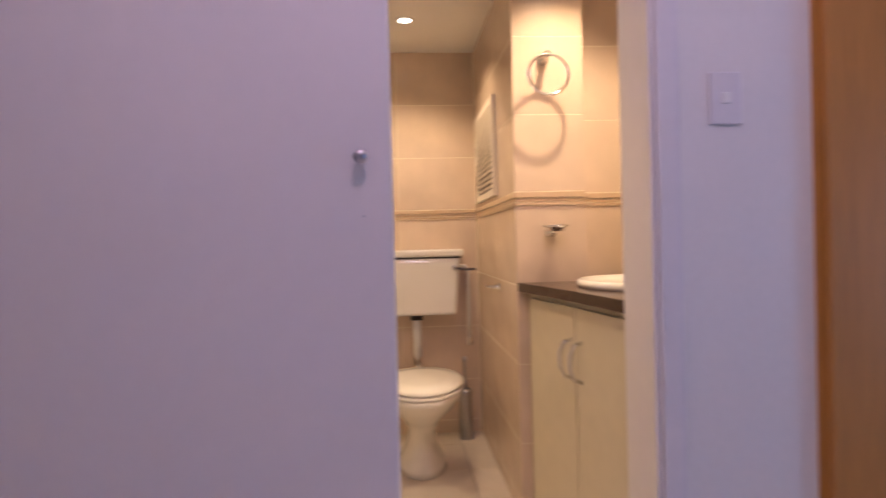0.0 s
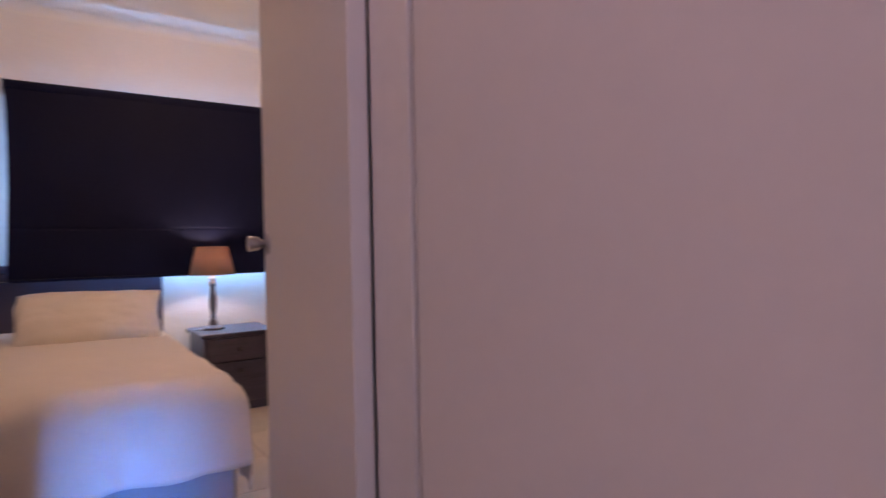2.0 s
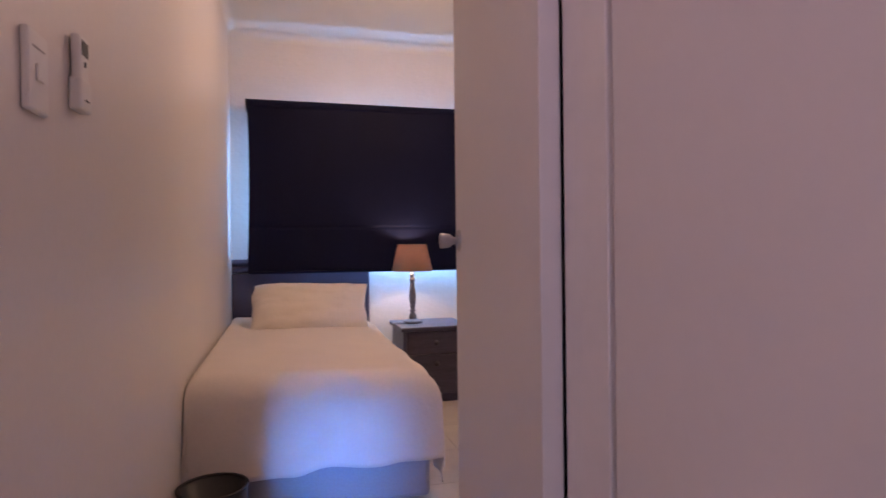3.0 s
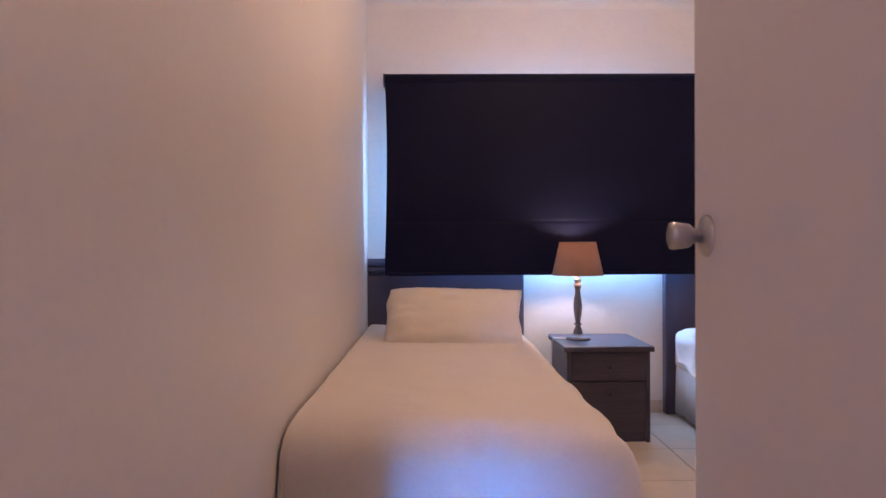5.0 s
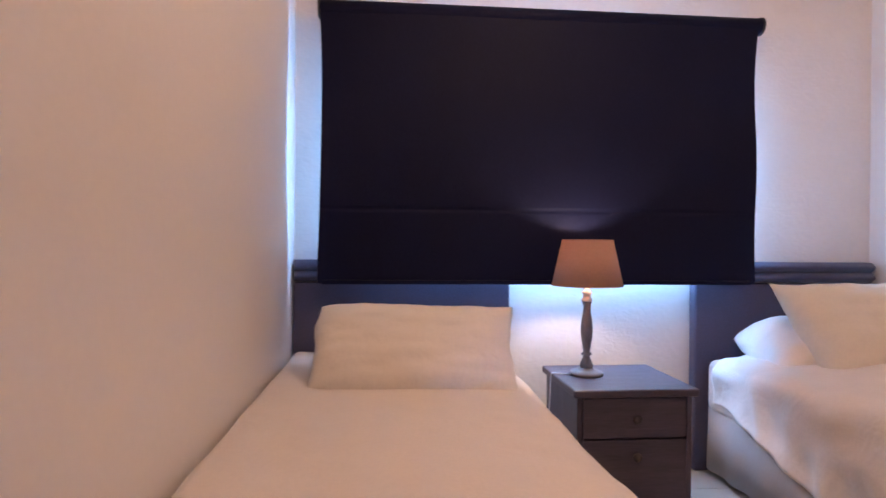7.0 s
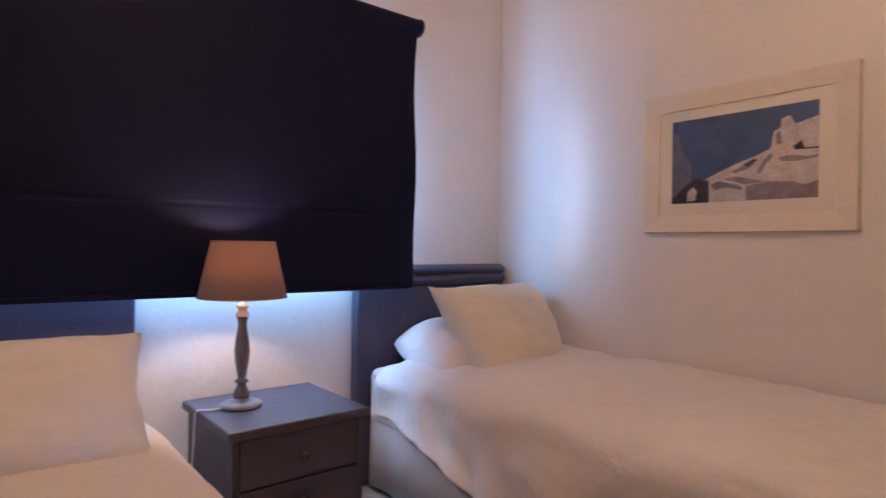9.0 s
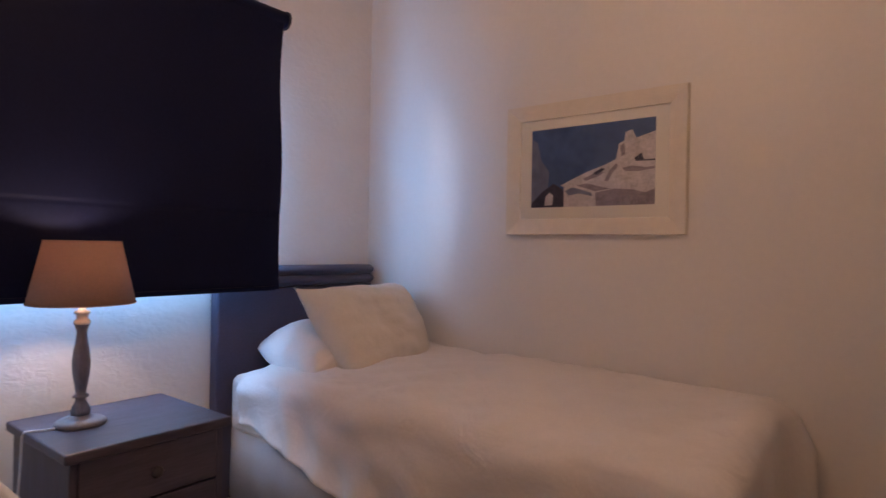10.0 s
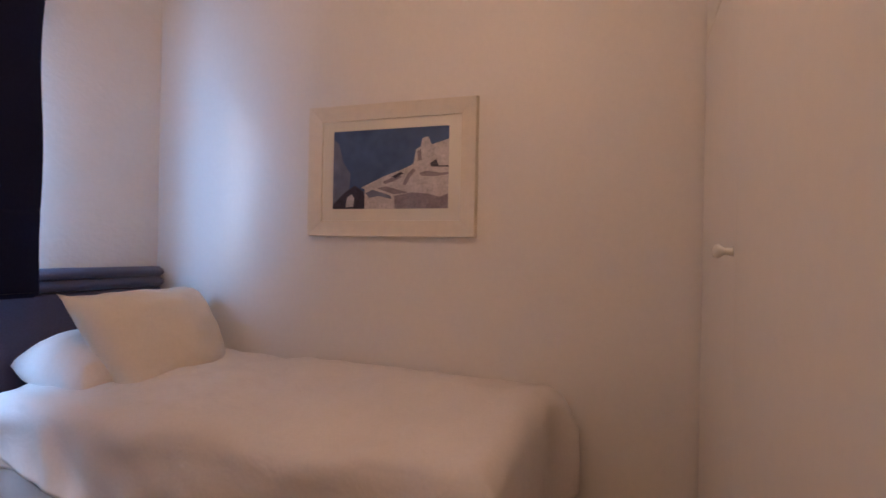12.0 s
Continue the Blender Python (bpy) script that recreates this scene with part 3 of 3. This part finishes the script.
# roller blind
bl = thing("roller_blind", 1.08, 3.87, 0, "large black roller blind drawn down over the window", "blind")
part("roller", lathe([(0.034, -0.975), (0.036, -0.97), (0.036, 0.965), (0.034, 0.97)], 24, "x", 0.015, 0, 2.018), BLACKOUT, bl, "", True)
for x in (-0.962, 0.987):
    part("end_cap", lathe([(0.04, -0.004), (0.04, 0.004)], 24, "x", x, 0, 2.018), DARK, bl)
    part("bracket", box(x - 0.004, 0.0, 1.985, x + 0.004, 0.13, 2.05), DARK, bl)


def fabric(u, v):
    z = 2.02 - v * (2.02 - 0.864)
    inx = 0.012 * math.sin(math.pi * min(1, v * 1.1)) - 0.008 * v
    x = -0.957 + inx + u * (1.920 - 2 * inx)
    y = -0.030 + 0.010 * v + 0.0026 * math.exp(-((z - 1.178) / 0.008) ** 2) + wob(x * 0.6, z * 1.3, 3, 2.2, 0.007)
    y += 0.012 * (abs(2 * u - 1) ** 10) * math.sin(v * 9)
    return (x, y, z)


part("fabric", grid_mesh(fabric, 60, 260), BLACKOUT, bl, "black blackout fabric with a faint crease", True)
# unseen sheet, added to bounce window light out round the blind's edges
part("backing", grid_mesh(lambda u, v: tuple(Vector(fabric(u, v)) + Vector((0, 0.004, 0))), 40, 60), BLIND_BOUNCE, bl, "unseen grey bounce sheet behind the blackout fabric", True)
part("bottom_bar", box(-0.945, -0.028, 0.860, 0.943, -0.014, 0.878, 0.004), BLACKOUT, bl)

# framed picture
pf = thing("framed_picture", 2.7195, 2.748, 1.39, "pale limed wooden frame with a blue and white seaside village print", "picture")
HW, HH, FW = 0.381, 0.276, 0.066
for nm, pts in (("top", ((-HW, HH), (HW, HH), (HW - FW, HH - FW), (-HW + FW, HH - FW))), ("bottom", ((-HW, -HH), (HW, -HH), (HW - FW, -HH + FW), (-HW + FW, -HH + FW))),
                ("left", ((-HW, -HH), (-HW, HH), (-HW + FW, HH - FW), (-HW + FW, -HH + FW))), ("right", ((HW, -HH), (HW, HH), (HW - FW, HH - FW), (HW - FW, -HH + FW)))):
    bm = bmesh.new()
    back = [bm.verts.new((0, a, b)) for a, b in pts]
    front = [bm.verts.new((-0.026 if i < 2 else -0.017, a * (0.99 if i < 2 else 1), b * (0.99 if i < 2 else 1))) for i, (a, b) in enumerate(pts)]
    bm.faces.new(back)
    bm.faces.new(front)
    for i in range(4):
        j = (i + 1) % 4
        bm.faces.new((back[i], back[j], front[j], front[i]))
    bmesh.ops.bevel(bm, geom=bm.edges[:], offset=0.0006, segments=1, affect="EDGES")
    part("frame_side", bm, LIMED, pf)
part("mount", box(-0.010, -HW + FW - 0.004, -HH + FW - 0.004, -0.004, HW - FW + 0.004, HH - FW + 0.004), MAT_BOARD, pf, "ivory mount")
SEA = mat("printed sea blue", (0.075, 0.14, 0.32), 0.5, grain=22, vary=0.30, bump=0.0, big=7)
P_WHITE = mat("printed chalk white", (0.68, 0.64, 0.67), 0.5, grain=95, vary=0.30, bump=0.0, big=28)
P_GREY = mat("printed grey mauve", (0.33, 0.28, 0.33), 0.5, grain=95, vary=0.35, bump=0.0, big=28)
P_DARK = mat("printed dark shadow", (0.06, 0.055, 0.095), 0.5, grain=95, vary=0.5, bump=0.0, big=30)
P_HAZE = mat("printed pale haze", (0.19, 0.215, 0.33), 0.5, grain=20, vary=0.3, bump=0.0, big=5)


def flat(poly, depth, material, name):
    """A printed shape on the picture: corners as fractions across and down the print."""
    b = bmesh.new()
    b.faces.new([b.verts.new((-0.0102 - depth, 0.262 - 0.524 * s, 0.168 - 0.328 * t)) for s, t in poly])
    return part(name, b, material, pf)


flat([(0, 0), (1, 0), (1, 1), (0, 1)], 0.0002, SEA, "print")
flat([(0, 0.10), (0.05, 0.16), (0.09, 0.4), (0.16, 0.55), (0.15, 0.75), (0, 0.97)], 0.0004, P_HAZE, "printed_haze")
flat([(0, 0.95), (0.10, 0.80), (0.20, 0.70), (0.28, 0.78), (0.32, 1), (0, 1)], 0.0006, P_DARK, "printed_hill")
flat([(0.12, 0.98), (0.13, 0.86), (0.17, 0.81), (0.20, 0.86), (0.19, 0.97)], 0.0008, P_WHITE, "printed_hut")
flat([(0.26, 0.73), (0.36, 0.66), (0.48, 0.58), (0.62, 0.51), (0.71, 0.45), (0.73, 0.27), (0.77, 0.24), (0.78, 0.14), (0.83, 0.12), (0.86, 0.22), (1, 0.16), (1, 1), (0.29, 1), (0.29, 0.75)], 0.0008, P_WHITE, "printed_village")
flat([(0.85, 0.45), (0.90, 0.40), (0.92, 0.48), (1, 0.48), (1, 0.50), (0.86, 0.49)], 0.0010, P_DARK, "printed_shadow")
flat([(0.62, 0.70), (0.66, 0.58), (0.71, 0.50), (0.73, 0.53), (0.68, 0.62), (0.65, 0.71)], 0.0010, P_GREY, "printed_path")
flat([(0.45, 0.66), (0.58, 0.58), (0.62, 0.60), (0.56, 0.65), (0.47, 0.69)], 0.0010, P_GREY, "printed_roof")
flat([(0.40, 0.74), (0.48, 0.72), (0.62, 0.78), (0.68, 0.80), (0.55, 0.82)], 0.0010, P_GREY, "printed_roof")
flat([(0.30, 0.80), (0.36, 0.76), (0.45, 0.80), (0.52, 0.84), (0.53, 0.88), (0.42, 0.84), (0.33, 0.86)], 0.0010, P_HAZE, "printed_shade")
flat([(0.76, 0.56), (0.83, 0.54), (0.94, 0.57), (1, 0.56), (1, 0.59), (0.88, 0.61), (0.78, 0.60)], 0.0010, P_GREY, "printed_ledge")
flat([(0.74, 0.30), (0.77, 0.27), (0.78, 0.40), (0.75, 0.42)], 0.0010, P_GREY, "printed_tower_side")
flat([(0.53, 0.60), (0.60, 0.545), (0.63, 0.56), (0.56, 0.625)], 0.0012, P_DARK, "printed_arch")
flat([(0.55, 0.84), (0.70, 0.80), (0.84, 0.82), (0.93, 0.86), (1, 0.82), (1, 1), (0.56, 1)], 0.0010, P_GREY, "printed_terrace")
bm = bmesh.new()
bm.faces.new([bm.verts.new((-0.0138, a * (HW - FW + 0.003), b * (HH - FW + 0.003))) for a, b in ((-1, -1), (-1, 1), (1, 1), (1, -1))])
pg = part("glazing", bm, PICTURE_GLASS, pf, "reflecting picture glass")
if pg.data.polygons[0].normal.x > 0:
    pg.data.flip_normals()
pg.visible_shadow = False

# built-in cupboard
cb = thing("built_in_cupboard", 0.92, 1.475, 0, "cream painted built-in cupboard with plain doors and white knobs", "cupboard", "", 2.9)
part("side_panel", box(0, -0.88, 0, 0.02, -0.022, TOP - 0.005), CUPBOARD, cb)
part("plinth", box(0.02, -0.05, 0, 1.79, -0.03, 0.08), CUPBOARD, cb)
part("top_rail", box(0.02, -0.05, 2.50, 1.79, -0.022, TOP - 0.005), CUPBOARD, cb)
part("corner_post", box(1.755, -0.06, 0.08, 1.795, -0.03, 2.50), CUPBOARD, cb)
part("carcass_back", box(0.02, -0.88, 0.08, 1.74, -0.86, 2.50), CUPBOARD, cb)
for x0, x1 in ((-0.012, 1.0835), (1.085, 1.768)):
    for z0, z1, kz in ((0.085, 1.772, 1.075), (1.782, 2.495, 1.90)):
        dr = part("door", box(x0, -0.021, z0, x1, 0, z1, 0.002), CUPBOARD, cb)
        part("knob", lathe([(0.012, 0), (0.009, 0.006), (0.0075, 0.018), (0.012, 0.024), (0.0165, 0.031), (0.015, 0.039), (0.008, 0.044), (0.002, 0.046)], 22, "y", x0 + 0.045, 0, kz), KNOB_WHITE, dr, "round white knob", True)

# light switch and remote on the entry wall
sw = thing("light_switch", 0.0005, 0.668, 1.30, "white plastic light switch plate on the wall", "switch")
part("plate", box(0, -0.038, -0.06, 0.011, 0.038, 0.06, 0.004, 3), PLASTIC, sw)
part("rocker", box(0.011, -0.012, -0.014, 0.015, 0.012, 0.012, 0.002), PLASTIC, sw)
part("slot", box(0.011, -0.022, 0.034, 0.0116, 0.022, 0.036), VALANCE, sw)
rm = thing("remote_control", 0.0005, 0.85, 1.345, "white air conditioner remote in a wall holder", "remote control")
part("holder", box(0, -0.028, -0.062, 0.022, 0.028, -0.005, 0.005, 3), PLASTIC, rm)
part("body", box(0.003, -0.024, -0.055, 0.019, 0.024, 0.072, 0.006, 3), PLASTIC, rm)
part("screen", box(0.0192, -0.017, 0.036, 0.0200, 0.017, 0.062), DARK, rm, "dark display")
part("button", lathe([(0.005, 0.019), (0.005, 0.0205)], 14, "x", 0, 0, 0.022), DARK, rm)
part("slot", box(0.0222, -0.012, -0.045, 0.0228, 0.012, -0.042), DARK, rm)
sw = thing("light_switch", 0.8395, -1.18, 1.32, "white plastic light switch plate in the hall", "switch")
part("plate", box(-0.006, -0.035, -0.055, 0, 0.035, 0.055, 0.003, 3), FRAME_PAINT, sw)
part("rocker", box(-0.0085, -0.010, -0.012, -0.006, 0.010, 0.012, 0.002), PLASTIC, sw)

# waste bin at the foot of the bed
wb = thing("waste_bin", 0.122, 1.725, 0, "round black plastic waste bin by the bed foot", "bin")
part("body", lathe([(0.085, 0), (0.090, 0.004), (0.110, 0.255), (0.106, 0.255), (0.083, 0.008)], 36), DARK, wb, "", True)
part("rim", tube([(0.109 * math.cos(2 * math.pi * i / 40), 0.109 * math.sin(2 * math.pi * i / 40), 0.257) for i in range(41)], 0.005, 8), DARK, wb, "", True)

# ceiling lamps
for nm, x, y, gm, lab in (("ceiling_lamp", 1.15, 2.50, WARM_GLASS, "round opal ceiling lamp with warm light"), ("ceiling_lamp", -0.25, -0.65, COOL_GLASS, "round opal ceiling lamp with cool light")):
    cl = thing(nm, x, y, TOP, lab, "ceiling lamp", "ceiling lamps")
    part("base", lathe([(0.13, 0), (0.13, -0.02), (0.12, -0.025)], 36), PLASTIC, cl, "", True)
    gl = part("diffuser", lathe([(0.118, -0.0255), (0.115, -0.045), (0.09, -0.065), (0.05, -0.078), (0.005, -0.082)], 36), gm, cl, "", True)

# ---- bathroom ----
# fittings for the four spots; the last two only house added fill
for bx, by in ((2.36, -0.545), (1.49, -1.09), (1.35, -0.45), (1.30, -1.40)):
    dl = thing("downlight", bx, by, 2.06, "small round recessed downlight, lit, unseen, two of four added as fill", "downlight", "bathroom downlights")
    part("ring", lathe([(0.030, -0.002), (0.031, -0.005), (0.045, -0.003), (0.046, 0.0)], 30), PLASTIC, dl, "", True)
    part("lens", lathe([(0.030, 0.0), (0.029, -0.003), (0.004, -0.004)], 24), LED, dl)

# toilet
wc = thing("toilet", 2.40, -0.575, 0, "white porcelain toilet with low cistern and closed seat", "toilet")


def egg(cx, half_l, half_w, z, n=40):
    out = []
    for i in range(n):
        a = 2 * math.pi * i / n
        c, s = math.cos(a), math.sin(a)
        out.append((cx + half_l * c, half_w * s * (1.0 + 0.10 * c), z))
    return out


def loft(rings):
    b = bmesh.new()
    vs = [[b.verts.new(p) for p in r] for r in rings]
    for p, q in zip(vs, vs[1:]):
        for i in range(len(p)):
            j = (i + 1) % len(p)
            b.faces.new((p[i], p[j], q[j], q[i]))
    b.faces.new(vs[0])
    b.faces.new(vs[-1])
    return b


part("bowl", loft([egg(-0.02, 0.185, 0.115, 0.0), egg(-0.02, 0.18, 0.11, 0.03), egg(-0.01, 0.145, 0.070, 0.10), egg(-0.03, 0.135, 0.064, 0.18), egg(-0.08, 0.175, 0.092, 0.25), egg(-0.13, 0.235, 0.150, 0.32), egg(-0.16, 0.255, 0.178, 0.37), egg(-0.165, 0.258, 0.182, 0.395)]), PORCELAIN, wc, "", True)
part("seat_ring", loft([egg(-0.165, 0.258, 0.188, 0.398), egg(-0.165, 0.262, 0.192, 0.405), egg(-0.165, 0.258, 0.188, 0.414)]), PORCELAIN, wc, "", True)
part("lid", loft([egg(-0.165, 0.256, 0.186, 0.418), egg(-0.165, 0.260, 0.190, 0.426), egg(-0.163, 0.240, 0.175, 0.437), egg(-0.16, 0.15, 0.11, 0.443)]), PORCELAIN, wc, "closed white lid", True)
ci = part("cistern", box(0.215, -0.226, 0.665, 0.425, 0.226, 0.955, 0.018, 3), PORCELAIN, wc)
for v in ci.data.vertices:
    v.co.y *= 0.88 + 0.12 * (v.co.z - 0.665) / 0.29
part("cistern_lid", box(0.205, -0.243, 0.962, 0.43, 0.243, 1.0, 0.012, 3), PORCELAIN, ci)
# black strip stands in for the shade in the gap under the lid
part("lid_gap_shade", box(0.225, -0.225, 0.954, 0.42, 0.225, 0.963), DARK, ci)
part("flush_pipe", tube([(0.31, 0.0, 0.67), (0.31, 0.0, 0.45), (0.29, 0, 0.38), (0.20, 0, 0.35), (0.10, 0, 0.345)], 0.022, 16), PLASTIC, wc, "", True)
part("pipe_nut", lathe([(0.032, 0.635), (0.032, 0.664)], 20, cx=0.31), DARK, wc)
part("flush_button", lathe([(0.014, 0.216), (0.014, 0.205), (0.008, 0.200)], 18, "x", 0, -0.195, 0.905), STEEL, ci, "", True)
part("flush_lever", tube([(0.203, -0.195, 0.905), (0.200, -0.25, 0.895), (0.202, -0.30, 0.897)], 0.006, 8), IRON, ci, "dark flush lever")
pp = thing("water_pipe", 2.80, -0.86, 0, "thin white water pipe on the tiled wall", "pipe")
part("pipe", tube([(0, 0, 0.50), (0, 0, 0.88), (-0.01, 0.02, 0.905), (-0.03, 0.06, 0.91)], 0.011, 10), PLASTIC, pp, "", True)
part("valve", lathe([(0.018, 0.48), (0.018, 0.52)], 14), CHROME, pp)
br = thing("toilet_brush", 2.72, -0.82, 0, "toilet brush in a dark metal holder", "toilet brush")
part("holder", lathe([(0.036, 0), (0.037, 0.25), (0.034, 0.26)], 24), STEEL, br, "", True)
part("handle", lathe([(0.007, 0.25), (0.007, 0.40), (0.012, 0.41), (0.010, 0.43)], 12), STEEL, br, "", True)

# vanity with a slanting front
va = thing("vanity_unit", 1.76, -0.93, 0, "cream bathroom vanity with two doors and arched handles", "vanity")


def front(x):
    """How far the vanity's front lies along y at x to the west of the pier."""
    return -0.16 * x - 0.012 * math.sin(math.pi * min(1, x / 0.75))


def slab(x0, x1, z0, z1, out, back, n=12):
    b = bmesh.new()
    f = [(-(x0 + (x1 - x0) * i / n), front(x0 + (x1 - x0) * i / n) + out) for i in range(n + 1)]
    ring = f + [(-x1, back), (-x0, back)]
    lo = [b.verts.new((x, y, z0)) for x, y in ring]
    hi = [b.verts.new((x, y, z1)) for x, y in ring]
    b.faces.new(lo)
    b.faces.new(hi)
    for i in range(len(ring)):
        j = (i + 1) % len(ring)
        b.faces.new((lo[i], lo[j], hi[j], hi[i]))
    return b


def shell(x0, x1, z0, z1, out, thick, n=10):
    b = bmesh.new()
    xs = [x0 + (x1 - x0) * i / n for i in range(n + 1)]
    ring = [(-x, front(x) + out) for x in xs] + [(-x, front(x) + out - thick) for x in reversed(xs)]
    lo = [b.verts.new((x, y, z0)) for x, y in ring]
    hi = [b.verts.new((x, y, z1)) for x, y in ring]
    b.faces.new(lo)
    b.faces.new(hi)
    for i in range(len(ring)):
        j = (i + 1) % len(ring)
        b.faces.new((lo[i], lo[j], hi[j], hi[i]))
    return b


part("body", slab(0.002, 0.74, 0.0, 0.8475, -0.035, -0.84), VANITY, va)
for x0, x1, hx in ((0.035, 0.367, 0.338), (0.373, 0.735, 0.408)):
    dr = part("door", shell(x0, x1, 0.06, 0.825, -0.014, 0.018), VANITY, va)
    y = front(hx) - 0.014
    part("handle", tube([(-hx, y - 0.002, 0.605), (-hx, y + 0.022, 0.613), (-hx, y + 0.034, 0.64), (-hx, y + 0.036, 0.665), (-hx, y + 0.034, 0.69), (-hx, y + 0.022, 0.717), (-hx, y - 0.002, 0.725)], 0.006, 10), CHROME, dr, "arched chrome handle", True)
ct = mesh_object("vanity_counter", slab(0.002, 0.76, 0.848, 0.88, 0.012, -0.845), GRANITE)
ct.location = (1.76, -0.93, 0)
tagged(ct, "dark speckled stone counter on the vanity", "counter")
bs = thing("wash_basin", 1.46, -1.275, 0.88, "white oval porcelain basin set in the counter", "basin")


def oval(k, z):
    return [(0.255 * k * math.cos(2 * math.pi * i / 48), 0.215 * k * math.sin(2 * math.pi * i / 48), z) for i in range(48)]


part("bowl", loft([oval(1.0, 0.0005), oval(1.01, 0.010), oval(0.985, 0.022), oval(0.93, 0.024), oval(0.86, 0.012), oval(0.6, 0.004), oval(0.1, 0.002)]), PORCELAIN, bs, "", True)
part("drain", lathe([(0.02, 0.003), (0.018, 0.006)], 18), CHROME, bs)

# towel ring, tumbler holder, roll holder
tr = thing("towel_ring", 1.762, -1.03, 1.615, "chrome towel ring on the tiled pier", "towel ring")
part("mount", lathe([(0.022, -0.001), (0.022, -0.008), (0.010, -0.012), (0.010, -0.068), (0.013, -0.073)], 22, "x", 0, 0, 0.074), CHROME, tr, "", True)
part("ring", tube([(-0.077 + 0.006 * math.cos(2 * math.pi * i / 48), 0.072 * math.sin(2 * math.pi * i / 48), 0.072 * math.cos(2 * math.pi * i / 48)) for i in range(49)], 0.0055, 10), CHROME, tr, "", True)
th = thing("soap_holder", 1.762, -1.045, 1.075, "small chrome soap holder on the tiled pier", "soap holder")
part("mount", lathe([(0.020, -0.001), (0.020, -0.010), (0.009, -0.014), (0.009, -0.05)], 20, "x", 0, 0, -0.012), CHROME, th, "", True)
part("dish", lathe([(0.030, -0.012), (0.036, 0.0), (0.048, 0.006), (0.046, 0.010), (0.02, 0.004)], 28, "z", -0.07, 0, 0), CHROME, th, "", True)
rh = thing("roll_holder", 2.12, -0.915, 0.84, "chrome toilet roll holder on the tiled wall", "roll holder")
part("plate", lathe([(0.018, 0), (0.018, 0.008), (0.008, 0.012), (0.008, 0.035)], 18, "y"), CHROME, rh, "", True)
part("bar", tube([(-0.01, 0.036, 0), (0.06, 0.038, 0), (0.14, 0.036, -0.004)], 0.007, 10), CHROME, rh, "", True)

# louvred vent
VENT_SHADE = mat("painted vent shade", (0.07, 0.045, 0.035), 0.8)
vt = thing("wall_vent", 2.42, -0.915, 1.447, "white louvred access vent in the tiled wall", "vent")
bm = bmesh.new()
for x0, z0, x1, z1 in ((-0.28, -0.215, 0.28, -0.185), (-0.28, 0.185, 0.28, 0.215), (-0.28, -0.185, -0.24, 0.185), (0.24, -0.185, 0.28, 0.185)):
    add_box(bm, x0, -0.002, z0, x1, 0.014, z1)
part("frame", bm, VENT_WHITE, vt)
# near-black sheet paints in the shade between the slats
part("backing", box(-0.238, -0.0015, -0.184, 0.238, 0.001, 0.184), VENT_SHADE, vt)
slat = None
for i in range(15):
    z = -0.168 + i * 0.024
    if slat is None:
        bm = bmesh.new()
        add_box(bm, -0.24, 0.003, -0.0055, 0.24, 0.012, 0.0055)
        bmesh.ops.rotate(bm, verts=bm.verts, cent=(0, 0.008, 0), matrix=Matrix.Rotation(radians(-18), 3, "X"))
        s = part("slat", bm, VENT_WHITE, vt)
        slat = s.data
    else:
        s = new("slat", slat)
        s.parent = vt
    s.location = (0, 0, z)

# ---- tiles of the bathroom walls, then of the floors ----
ROWS = [(0.0, 0.07), (0.07, 0.29), (0.29, 0.58), (0.58, 0.87), (0.87, 1.16), (1.212, 1.492), (1.492, 1.776), (1.776, 2.06)]


def tile_wall(parent, face, axis, a0, a1, width):
    """Tiles proud of a wall: axis 'x' faces west at x = face, 'y' faces north at y = face."""
    meshes = {}

    def put(p, q, z0, z1, name, material, proud):
        w, h = q - p - 0.003, z1 - z0 - 0.003
        key = (round(w, 4), round(h, 4), proud)
        if key not in meshes:
            b = box(-proud, 0, 0, 0.009, w, h, 0.0006, 1) if axis == "x" else box(0, -0.009, 0, w, proud, h, 0.0006, 1)
            o = mesh_object(name, b, material)
            meshes[key] = o.data
        else:
            o = new(name, meshes[key])
        o.parent = parent
        o.location = (face + 0.001, p + 0.0015, z0 + 0.0015) if axis == "x" else (p + 0.0015, face - 0.001, z0 + 0.0015)
    for z0, z1 in ROWS:
        p = a0
        while p < a1 - 0.01:
            q = min(p + width, a1)
            put(p, q, z0, z1, "wall_tile", WALL_TILE, 0.0)
            p = q
    for z0, z1, pr in ((1.160, 1.172, 0.006), (1.174, 1.186, 0.003), (1.188, 1.210, 0.007)):
        put(a0, a1, z0, z1, "dado_strip", DADO, pr)


tile_wall(bpy.data.objects["wall_bathroom_east"], 2.822, "x", -0.917, 0.39, 0.42)
tile_wall(bpy.data.objects["wall_bathroom_pier"], 1.764, "x", -1.181, -0.915, 0.42)
tile_wall(bpy.data.objects["wall_bathroom_pier"], -0.917, "y", 1.764, 2.821, 0.42)
tile_wall(bpy.data.objects["wall_bathroom_alcove"], 1.872, "x", -1.78, -1.182, 0.42)
tile_floor(FLOOR, 0.0, 0.545, 2.72, 4.0, 0.40)
tile_floor(FLOOR, 0.985, -1.78, 2.83, 0.40, 0.33)
tile_floor(FLOOR, -2.28, -4.05, 0.84, 0.545, 0.40)
